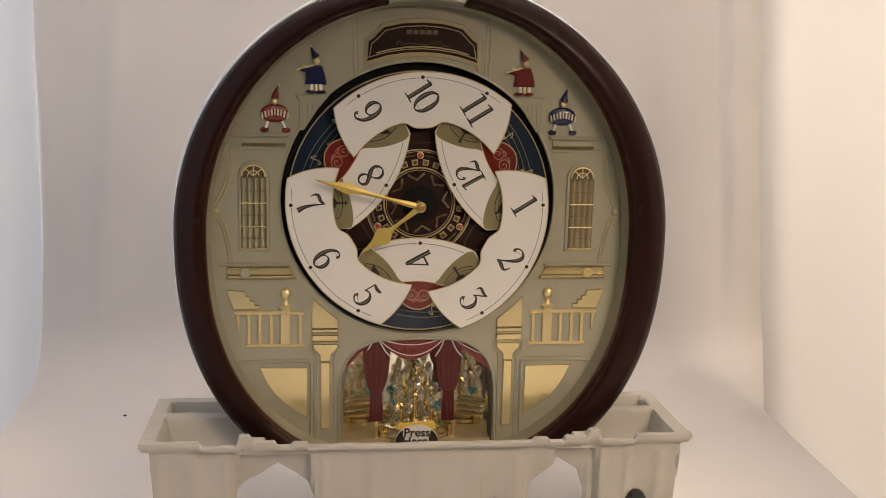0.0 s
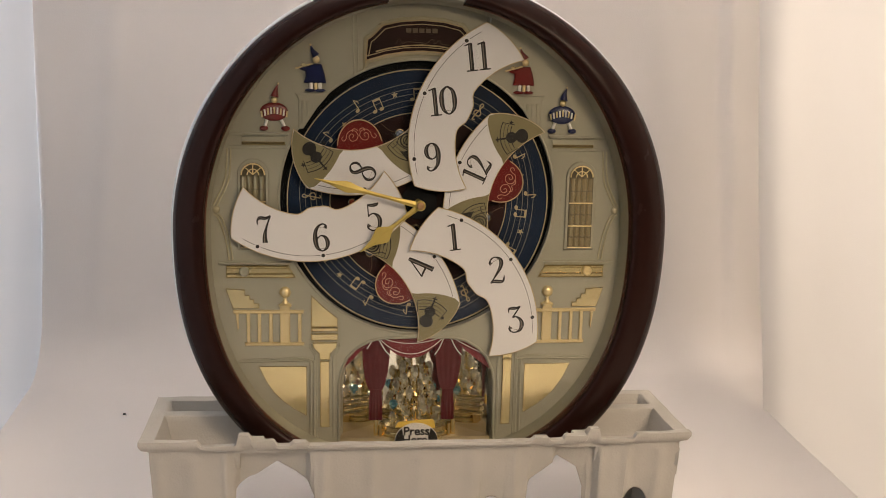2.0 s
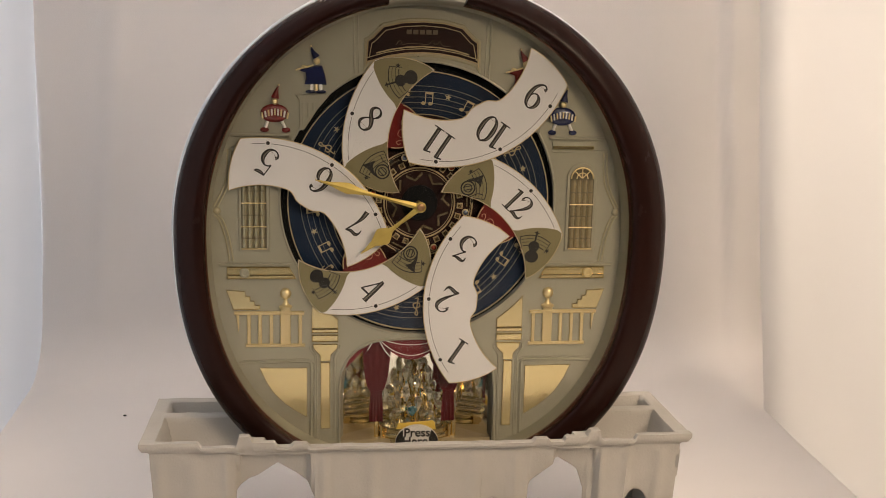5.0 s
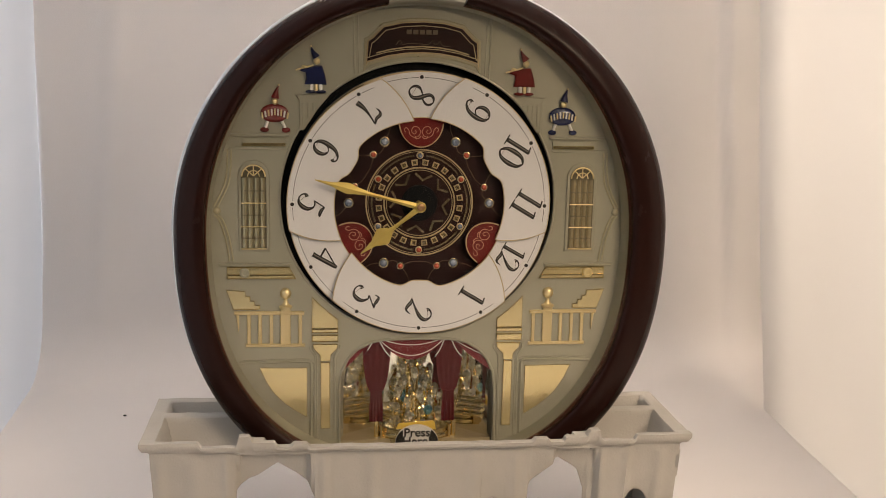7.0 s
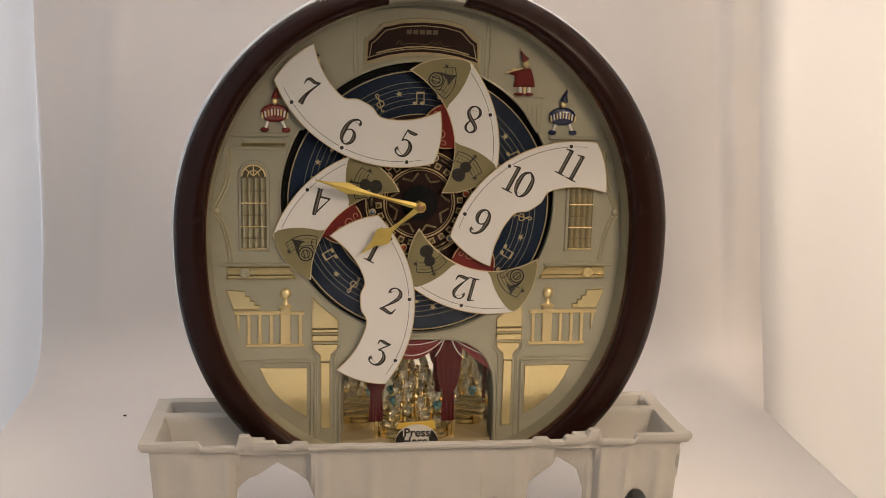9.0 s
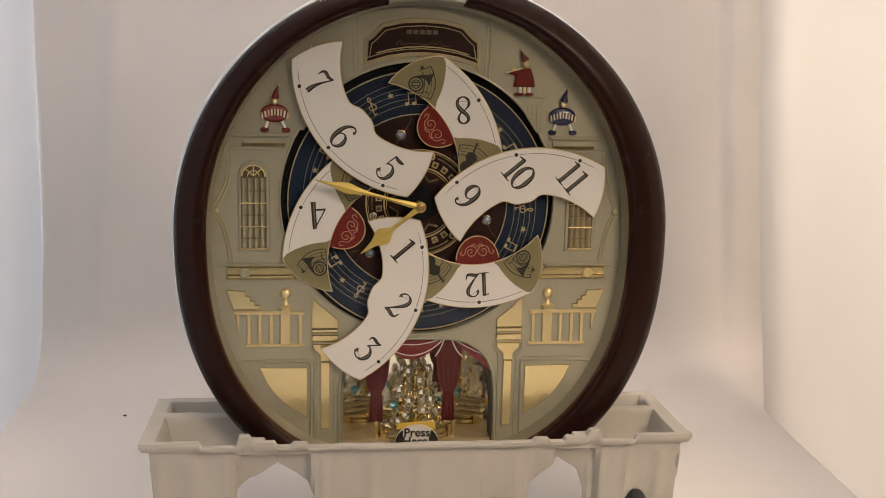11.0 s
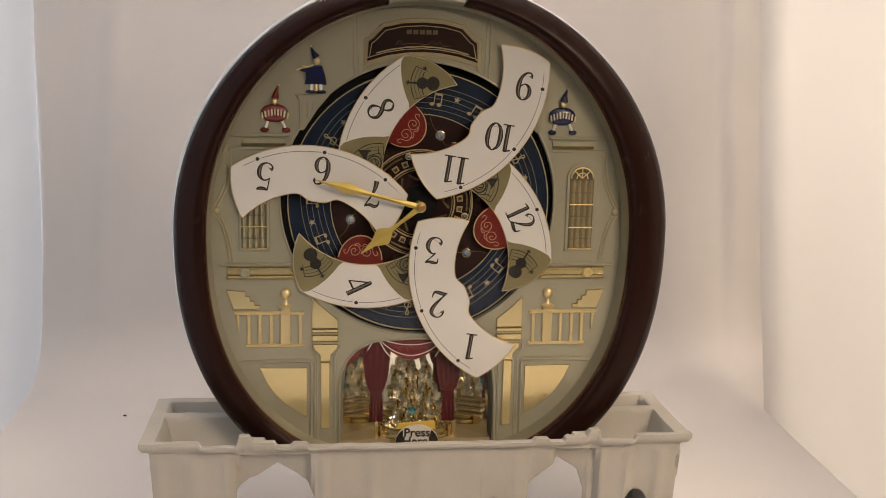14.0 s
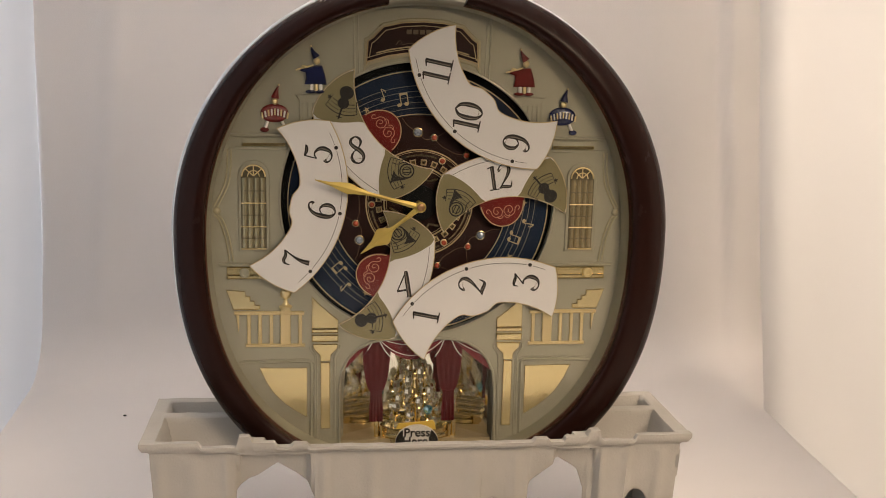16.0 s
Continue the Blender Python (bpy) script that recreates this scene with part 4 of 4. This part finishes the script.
    for k in range(3):
        c = 90 + 120 * k
        for j in range(5):
            pts = [((81.5 + 4.6 * j + 1.6 * math.sin(radians((a - c) * 4))) * math.cos(radians(a)), (81.5 + 4.6 * j + 1.6 * math.sin(radians((a - c) * 4))) * math.sin(radians(a))) for a in np.linspace(c - 50, c + 50, 40)]
            ribbon(bm, pts, -14.6, -14.15, 0.5)
    part("music_staff", bm, STAFF, ob, "fine gold music staff")
    for k in range(3):
        for i, (da, r) in enumerate(((-44, 90), (-33, 92), (-22, 88), (-12, 96), (-2, 90), (9, 94), (20, 88), (30, 93), (41, 90))):
            a = radians(90 + 120 * k + da)
            c, s2 = math.cos(a), math.sin(a)
            P = lambda x, y: (r * c + x * s2 + y * c, r * s2 - x * c + y * s2)
            bm = bmesh.new()
            if i % 3 == 1:
                pts = [P((3.0 if j % 2 == 0 else 1.25) * math.sin(radians(36 * j)), (3.0 if j % 2 == 0 else 1.25) * math.cos(radians(36 * j))) for j in range(10)]
                prism(bm, pts, -14.5, -13.9)
                part("star", bm, GOLD_LINE, ob)
            elif i == 8:
                ribbon(bm, [P(*q) for q in spline([(1.4, -6.4), (-0.8, -7), (-0.6, -4), (0.6, 4), (1.6, 7), (-0.4, 8), (-0.6, 4.6), (3, 0.4), (2.4, -2.4), (-2, -2.4), (-2.2, 0.6), (1, 1.4)], 4)], -14.5, -13.9, 0.9)
                part("clef", bm, GOLD_LINE, ob)
            else:
                two = i % 2 == 0
                for x in ((-3, 3) if two else (0,)):
                    prism(bm, [P(x + 2.0 * math.cos(radians(q)), -4 + 1.5 * math.sin(radians(q))) for q in range(0, 360, 40)], -14.5, -13.9)
                    ribbon(bm, [P(x + 1.6, -4), P(x + 1.6, 5)], -14.5, -13.9, 0.8)
                if two:
                    ribbon(bm, [P(-1.8, 4.6), P(5.0, 4.6)], -14.5, -13.9, 1.8)
                else:
                    ribbon(bm, [P(1.6, 5), P(4.2, 2.6), P(4.0, 0.6)], -14.5, -13.9, 0.8)
                part("note", bm, GOLD_LINE, ob)
    return ob


carrier_disc = carrier()

DIGITS = {
    "0": [[(0.3, 0.985, 0.05), (0.12, 0.82, 0.12), (0.07, 0.5, 0.17), (0.12, 0.18, 0.12), (0.3, 0.015, 0.05), (0.48, 0.18, 0.12), (0.53, 0.5, 0.17), (0.48, 0.82, 0.12), (0.3, 0.985, 0.05)]],
    "1": [[(0.3, 0.02, 0.15), (0.3, 0.97, 0.15)], [(0.1, 0.02, 0.045), (0.5, 0.02, 0.045)], [(0.34, 0.965, 0.05), (0.1, 0.90, 0.05)]],
    "2": [[(0.14, 0.73, 0.15), (0.09, 0.80, 0.08), (0.16, 0.93, 0.05), (0.31, 0.98, 0.05), (0.47, 0.90, 0.11), (0.51, 0.74, 0.15), (0.42, 0.52, 0.12), (0.22, 0.24, 0.06), (0.06, 0.05, 0.04)],
          [(0.05, 0.05, 0.06), (0.2, 0.09, 0.13), (0.38, 0.06, 0.13), (0.52, 0.08, 0.08), (0.58, 0.28, 0.03)]],
    "3": [[(0.10, 0.76, 0.03), (0.12, 0.92, 0.07), (0.28, 0.93, 0.12), (0.40, 0.92, 0.09), (0.54, 0.97, 0.05)], [(0.54, 0.97, 0.045), (0.22, 0.58, 0.05)],
          [(0.22, 0.58, 0.05), (0.36, 0.60, 0.06), (0.51, 0.46, 0.12), (0.54, 0.28, 0.16), (0.46, 0.09, 0.11), (0.29, 0.015, 0.05), (0.13, 0.06, 0.05), (0.07, 0.16, 0.08), (0.13, 0.24, 0.15)]],
    "4": [[(0.43, 0.97, 0.05), (0.02, 0.30, 0.045)], [(0.0, 0.29, 0.07), (0.50, 0.29, 0.07)], [(0.43, 0.02, 0.17), (0.43, 0.90, 0.15), (0.43, 0.99, 0.03)], [(0.32, 0.015, 0.03), (0.54, 0.015, 0.03)]],
    "5": [[(0.13, 0.96, 0.05), (0.28, 0.92, 0.12), (0.44, 0.94, 0.11), (0.52, 0.99, 0.03)], [(0.14, 0.96, 0.045), (0.12, 0.52, 0.04)],
          [(0.12, 0.52, 0.04), (0.2, 0.60, 0.05), (0.33, 0.62, 0.06), (0.47, 0.50, 0.13), (0.51, 0.32, 0.16), (0.45, 0.11, 0.11), (0.29, 0.015, 0.05), (0.13, 0.06, 0.05), (0.07, 0.16, 0.08), (0.13, 0.24, 0.15)]],
    "6": [[(0.47, 0.82, 0.14), (0.51, 0.90, 0.07), (0.42, 0.98, 0.05), (0.27, 0.93, 0.08), (0.13, 0.73, 0.13), (0.09, 0.40, 0.17), (0.14, 0.14, 0.12), (0.3, 0.015, 0.05), (0.46, 0.12, 0.11), (0.51, 0.30, 0.15), (0.46, 0.48, 0.11), (0.32, 0.57, 0.05), (0.18, 0.49, 0.05), (0.12, 0.36, 0.05)]],
    "7": [[(0.07, 0.70, 0.03), (0.09, 0.86, 0.07), (0.2, 0.94, 0.12), (0.38, 0.90, 0.11), (0.56, 0.97, 0.05)], [(0.56, 0.97, 0.045), (0.38, 0.60, 0.07), (0.28, 0.30, 0.14), (0.26, 0.03, 0.19)]],
    "8": [[(0.3, 0.985, 0.05), (0.16, 0.91, 0.09), (0.12, 0.77, 0.12), (0.22, 0.62, 0.14), (0.40, 0.46, 0.16), (0.51, 0.26, 0.12), (0.45, 0.08, 0.08), (0.3, 0.015, 0.05), (0.14, 0.09, 0.09), (0.08, 0.26, 0.10), (0.18, 0.44, 0.05), (0.38, 0.58, 0.05), (0.48, 0.77, 0.09), (0.43, 0.91, 0.08), (0.3, 0.985, 0.05)]],
}
DIGITS["9"] = [[(0.6 - x, 1.0 - y, d) for x, y, d in st] for st in DIGITS["6"]]
NUM_H = 23.5
INLAY = material("brown_grey_inlay", (0.20, 0.17, 0.14), 0.4)


def numeral(n, u, v, w, parent, size=NUM_H):
    """An upright serif number, its middle at (u, v)."""
    text = str(n)
    step = 0.46 * size
    bm = bmesh.new()
    for i, ch in enumerate(text):
        x0 = u - size * 0.3 + (i - (len(text) - 1) / 2) * step
        for st in DIGITS[ch]:
            line = spline(st, 7)
            ribbon(bm, [(x0 + p[0] * size, v + (p[1] - 0.5) * size, p[2] * size) for p in line], w, w + 0.25)
            inlay = [(x0 + (p[0] - 0.014) * size, v + (p[1] - 0.5) * size, max(0.06, (p[2] - 0.075) * 0.42 * size)) for p in line if p[2] > 0.10]
            if len(inlay) > 2 or (len(inlay) == 2 and len(st) == 2):
                if len(inlay) == 2:
                    inlay = [tuple(np.array(inlay[0]) * (1 - t) + np.array(inlay[1]) * t) for t in (0.06, 0.94)]
                ribbon(bm, inlay, w + 0.2, w + 0.32, None, 1)
    return part("numeral", bm, [INK, INLAY], parent)


def plate_outline_big(mid):
    """Annulus sector whose ends are cut by a circle round its pivot."""
    R = 73.5
    a_out = math.degrees(math.acos((RIM ** 2 + R_BIG ** 2 - R ** 2) / (2 * RIM * R_BIG)))
    a_in = math.degrees(math.acos((71.5 ** 2 + R_BIG ** 2 - R ** 2) / (2 * 71.5 * R_BIG)))
    pts = [polar(RIM, mid - a_out + 2 * a_out * i / 40) for i in range(41)]
    pc = polar(R_BIG, mid)

    def end(p, q, n=8):
        a = math.atan2(p[1] - pc[1], p[0] - pc[0])
        b = math.atan2(q[1] - pc[1], q[0] - pc[0])
        d = (b - a + math.pi) % (2 * math.pi) - math.pi
        return [(pc[0] + R * math.cos(a + d * i / n), pc[1] + R * math.sin(a + d * i / n)) for i in range(1, n)]
    first_in = polar(71.5, mid + a_in)
    pts += end(pts[-1], first_in)
    for i in range(49):
        d = a_in - 2 * a_in * i / 48
        bump = 7.0 / (1 + math.exp((abs(d) - 9.5) * 0.62))
        pts.append(polar(71.5 - bump, mid + d))
    pts += end(pts[-1], polar(RIM, mid - a_out))
    return pts


def to_pivot(pts, pc):
    return [(p[0] - pc[0], p[1] - pc[1]) for p in pts]


W_BIG, W_SMALL = -1.0, -5.0


def edge_line(bm, r, a0, a1, pc, w, wd):
    ribbon(bm, to_pivot([polar(r, a0 + (a1 - a0) * i / 24) for i in range(25)], pc), w, w + 0.2, wd)


def big_plate(mid, numbers):
    pc = polar(R_BIG, mid)
    out = to_pivot(plate_outline_big(mid), pc)
    bm = bmesh.new()
    prism(bm, out, W_BIG - 1.6, W_BIG, 0.35)
    ob = part("number_plate", bm, WHITE, clock, "white curved dial plate with numerals " + ", ".join(str(n) for n in numbers))
    bm = bmesh.new()
    tube(bm, [(*p, W_BIG - 0.5) for p in out], 0.55, 6, 0, True)
    part("gold_edge", bm, GOLD_LINE, ob, "", True)
    bm = bmesh.new()
    for j in range(4):
        lo, hi = (-37, -31.4, -1.4 + 2.8, 31.4)[j], (-32.2 + 3.6, -1.4, 28.6, 37)[j]
        if j == 1:
            lo, hi = -28.6, -1.4
        if j == 0:
            lo, hi = -37.5, -31.4
        edge_line(bm, 105.6, mid + lo, mid + hi, pc, W_BIG - 0.05, 0.38)
    part("minute_track", bm, INK, ob)
    for n in numbers:
        a = 90 - 30 * n
        nu, nv = polar(90.6, a)
        numeral(n, nu - pc[0], nv - pc[1], W_BIG - 0.05, ob)
        du, dv = polar(106, a)
        bm = bmesh.new()
        prism(bm, circle(1.6, 16, du - pc[0], dv - pc[1]), W_BIG - 0.2, W_BIG + 0.35, 0.15)
        part("hour_dot", bm, INK, ob)
    # pivot shaft behind the plate
    bm = bmesh.new()
    lathe(bm, [(4, -14), (4, W_BIG - 1.4)], 0, 0, 0, "w", 12)
    part("pivot", bm, BRASS, ob)
    return ob


def small_plate(mid, number):
    pc = polar(R_SMALL, mid)
    R, r_in = 56.0, 73.0
    a_out = math.degrees(math.acos((RIM ** 2 + R_SMALL ** 2 - R ** 2) / (2 * RIM * R_SMALL)))
    a_in = math.degrees(math.acos((r_in ** 2 + R_SMALL ** 2 - R ** 2) / (2 * r_in * R_SMALL)))

    def end(p, q, c, rr, n=10):
        a, b = math.atan2(p[1] - c[1], p[0] - c[0]), math.atan2(q[1] - c[1], q[0] - c[0])
        d = (b - a + math.pi) % (2 * math.pi) - math.pi
        return [(c[0] + rr * math.cos(a + d * i / n), c[1] + rr * math.sin(a + d * i / n)) for i in range(1, n)]
    outer = [polar(RIM, mid - a_out + 2 * a_out * i / 24) for i in range(25)]
    inner = [polar(r_in, mid + a_in - 2 * a_in * i / 30) for i in range(31)]
    out = outer + end(outer[-1], inner[0], pc, R) + inner + end(inner[-1], outer[0], pc, R)
    bm = bmesh.new()
    prism(bm, to_pivot(out, pc), W_SMALL - 1.6, W_SMALL, 0.35)
    ob = part("hour_plate", bm, WHITE, clock, "white dial plate with numeral %d between olive fans" % number)
    bm = bmesh.new()
    tube(bm, [(*p, W_SMALL - 0.5) for p in to_pivot(out, pc)], 0.5, 6, 0, True)
    part("gold_edge", bm, GOLD_LINE, ob, "", True)
    bm = bmesh.new()
    edge_line(bm, 105.6, mid - 21, mid - 1.4, pc, W_SMALL - 0.05, 0.38)
    edge_line(bm, 105.6, mid + 1.4, mid + 21, pc, W_SMALL - 0.05, 0.38)
    part("minute_track", bm, INK, ob)
    nu, nv = polar(90.6, mid)
    numeral(number, nu - pc[0], nv - pc[1], W_SMALL - 0.05, ob, 21.0 if number == 12 else 23.0)
    bm = bmesh.new()
    prism(bm, circle(1.6, 16, 106 * math.cos(radians(mid)) - pc[0], 106 * math.sin(radians(mid)) - pc[1]), W_SMALL - 0.2, W_SMALL + 0.35, 0.15)
    part("hour_dot", bm, INK, ob)
    # red lunette on the inner side of the pivot
    cm, sm = math.cos(radians(mid)), math.sin(radians(mid))
    T = lambda pts: [(x * cm - y * sm - pc[0], x * sm + y * cm - pc[1]) for x, y in pts]
    lens = [(72.8 * math.cos(radians(a)), 72.8 * math.sin(radians(a))) for a in range(-15, 16, 3)]
    lens += [(70.0 - 22.5 * math.sin(radians(a)), 19.2 * math.cos(radians(a))) for a in range(0, 181, 12)]
    bm = bmesh.new()
    prism(bm, T(lens), W_SMALL - 1.6, W_SMALL - 0.3, 0.4)
    lun = part("red_lunette", bm, RED, ob, "red enamel lunette with gold scrolls")
    bm = bmesh.new()
    ribbon(bm, T([(69.8 - 21.6 * math.sin(radians(a)), 18.4 * math.cos(radians(a))) for a in range(6, 175, 8)]), W_SMALL - 0.5, W_SMALL + 0.1, 0.9)
    part("gold_rim", bm, GOLD_LINE, lun)
    bm = bmesh.new()
    for sg in (-1, 1):
        for curl in ([(61.0, 0.5), (64.5, 2.5), (65, 6.5), (61.5, 8.2), (59.2, 6.0), (60.6, 4.2), (62.4, 5.4)],
                     [(61.0, 0.5), (57.6, 2.2), (56.4, 6.0), (58.6, 9.4), (62.4, 10.6), (64.4, 12.8), (62.4, 14.4), (60.6, 12.8)],
                     [(57.4, 0.4), (55.4, 2.2), (55.6, 4.8), (57.6, 5.0)]):
            ribbon(bm, T([(x, sg * y) for x, y in spline(curl, 5)]), W_SMALL - 0.4, W_SMALL - 0.05, 0.6)
    part("gold_scroll", bm, GOLD_SCROLL, lun)
    # olive fans at both ends, with instrument motifs
    for s, motif in ((1, "horn"), (-1, "violin")):
        bc = polar(R_BIG, mid + 60 * s)
        o = polar(RIM - 0.4, mid + s * (a_out - 0.8))
        i1 = polar(r_in + 0.4, mid + s * (a_in - 0.8))
        i0 = polar(r_in + 0.4, mid + s * 11.0)
        rr = (math.dist(o, bc) + math.dist(i0, bc)) / 2
        fan = [o] + end(o, i1, pc, R - 0.4) + [i1] + [polar(r_in + 0.4, mid + s * (a_in - 0.8 + (11.0 - a_in + 0.8) * k / 10)) for k in range(1, 11)] + end(i0, o, bc, rr)
        bm = bmesh.new()
        prism(bm, to_pivot(fan, pc), W_SMALL - 0.1, W_SMALL + 0.35)
        fo = part("fan", bm, OLIVE, ob, "olive gold fan with %s motif" % motif)
        base = Vector(((o[0] + i0[0]) / 2, (o[1] + i0[1]) / 2))
        ey = (Vector(i1) - base).normalized()
        ex = Vector((ey.y, -ey.x)) * s
        cen = base + ey * 16.5 - Vector(pc)
        P = lambda x, y: tuple(cen + ex * x + ey * y)
        w0, w1 = W_SMALL + 0.3, W_SMALL + 0.6
        bm = bmesh.new()
        if motif == "horn":
            for r, wd in ((5.8, 1.2), (3.4, 0.8)):
                ribbon(bm, [P(-1 + r * math.cos(radians(a)), 3 + r * math.sin(radians(a))) for a in range(0, 361, 20)], w0, w1, wd)
            for x in (-2.4, 0.4):
                ribbon(bm, [P(x, -1), P(x, 7)], w0, w1, 0.8)
            ribbon(bm, [(*P(4.4, 5), 1.0), (*P(5.4, 0), 1.8), (*P(4.6, -5), 3.6), (*P(3.4, -8.5), 8.0), (*P(2.8, -10), 12.0)], w0, w1)
            ribbon(bm, spline([P(-6, 5), P(-8.4, 2), P(-7.4, -4), P(-9, -8)], 5), w0, w1, 0.7)
        else:
            prism(bm, [P(5.9 * math.cos(radians(a)), 5.4 + 5.4 * math.sin(radians(a))) for a in range(0, 360, 20)], w0, w1)
            prism(bm, [P(4.8 * math.cos(radians(a)), -3.6 + 4.6 * math.sin(radians(a))) for a in range(0, 360, 20)], w0, w1)
            prism(bm, [P(-3.4, 4), P(3.4, 4), P(3.0, -2), P(-3.0, -2)], w0, w1 - 0.1)
            ribbon(bm, [P(0, -7), P(0, -17)], w0, w1, 1.5)
            ribbon(bm, [P(-2.2, -15.4), P(2.2, -15.4)], w0, w1, 0.8)
        part("motif", bm, INK, fo)
        bm = bmesh.new()
        for k in range(4):
            h = 13.5 - 1.4 * k
            ribbon(bm, [P(x, -13.0 + 3.0 * k + 4.0 * (x / 13.5) ** 2) for x in np.linspace(-h, h, 14)], w0 - 0.1, w1 - 0.2, 0.7 if k in (0, 3) else 0.35)
        for sx in (-1, 1):
            ribbon(bm, [P(sx * 13.5, -9.2), P(sx * 10.0, 0.6)], w0 - 0.1, w1 - 0.2, 0.6)
        for x, y in ((-12.4, 1.5), (12.2, -2.0)):
            prism(bm, [P(x + (2.3 if j % 2 == 0 else 1.0) * math.sin(radians(36 * j)), y + (2.3 if j % 2 == 0 else 1.0) * math.cos(radians(36 * j))) for j in range(10)], w0 - 0.1, w1)
        part("staff_print", bm, INK, fo)
    bm = bmesh.new()
    lathe(bm, [(3.5, -14), (3.5, W_SMALL - 1.4)], 4.5 * math.cos(radians(mid)), 4.5 * math.sin(radians(mid)), 0, "w", 12)
    part("pivot", bm, BRASS, ob)
    return ob


big_plates = [(150, big_plate(150, (9, 10, 11))), (30, big_plate(30, (1, 2, 3))), (270, big_plate(270, (5, 6, 7)))]
small_plates = [(90, small_plate(90, 12)), (330, small_plate(330, 4)), (210, small_plate(210, 8))]


def hands_of_clock():
    """Leaf-shaped minute and hour pointers on a turned boss."""
    w = 7.0
    for name, length, ang, leaf, wid, dw in (("minute_hand", 90.0, 165.6, 0.70, 4.6, 1.2), ("hour_hand", 63.0, 218.6, 0.64, 7.6, 0.0)):
        a = radians(ang)
        c, s = math.cos(a), math.sin(a)
        prof = [(0.0, 2.6), (0.10, 2.4), (0.32, 1.5), (leaf - 0.20, 1.7), (leaf - 0.14, 2.5), (leaf - 0.08, wid * 0.72), (leaf - 0.03, wid * 0.98), (leaf, wid), (leaf + 0.05, wid * 0.82), (leaf + 0.15, wid * 0.36), (1.0, 0.4)]
        bm = bmesh.new()
        rows = []
        for t, h in prof:
            x = t * length
            rows.append([bm.verts.new(at(x * c - y * s - 0.8, x * s + y * c - 0.4, w + dw + z)) for y, z in ((-h, 0), (0, 0.9), (h, 0), (0, -0.4))])
        for p, q in zip(rows, rows[1:]):
            for k in range(4):
                bm.faces.new((p[k], p[(k + 1) % 4], q[(k + 1) % 4], q[k]))
        bm.faces.new(rows[0])
        bm.faces.new(list(reversed(rows[-1])))
        part(name, bm, HAND_GOLD, clock, "golden leaf-shaped " + name.replace("_", " "))
    bm = bmesh.new()
    lathe(bm, [(2.6, -14), (2.6, 6), (4.4, 6.4), (4.6, 8.6), (4.2, 9.4), (3.2, 9.6)], -0.8, -0.4, 0, "w", 24)
    boss = part("boss", bm, HAND_GOLD, clock, "", True)
    bm = bmesh.new()
    lathe(bm, [(3.2, 9.2), (3.1, 10.6), (2.4, 11.2), (0.8, 11.3)], -0.8, -0.4, 0, "w", 20)
    part("cap", bm, COPPER, boss, "copper cap", True)


hands_of_clock()


def cover():
    bm = bmesh.new()
    prism(bm, egg(0.4, n=96), 11.2, 12.2)
    ob = part("cover_glass", bm, COVER, clock, "clear front cover glass")
    ob.visible_shadow = False


cover()

# ---- turning of the dial: time, carrier angle ----
TURN = [(0.0, -60.4), (0.88, -68.6), (1.48, -68.6), (2.5, -78.0), (3.5, -87.38), (7.0, -119.85), (8.0, -129.2), (9.0, -138.6),
        (9.5, -143.2), (9.76, -144.6), (10.02, -143.2), (12.5, -120.1), (13.5, -110.85), (14.5, -101.6), (16.0, -87.7)]


def turn_at(t):
    for (t0, a0), (t1, a1) in zip(TURN, TURN[1:]):
        if t <= t1:
            return a0 + (a1 - a0) * (t - t0) / (t1 - t0)
    return TURN[-1][1]


def motions():
    times = [round(0.1 * i, 2) for i in range(161)]
    walk(carrier_disc, [(t, pose(0, 0, 0, 0, -turn_at(t))) for t in times])
    for plates, radius, gear in ((big_plates, R_BIG, -6.0), (small_plates, R_SMALL, 3.0)):
        for mid, plate in plates:
            rows = []
            for t in times:
                psi = turn_at(t)
                u, v = polar(radius, mid + psi)
                rows.append((t, pose(u * 0.001, 0, v * 0.001, 0, -(psi + gear * psi))))
            walk(plate, rows)
    walk(crystal_rotor, [(t, pose(0.0008, -ROTOR_W * 0.001, -0.2085, 0, 0, 20.0 * t)) for t in times[::5]])


motions()
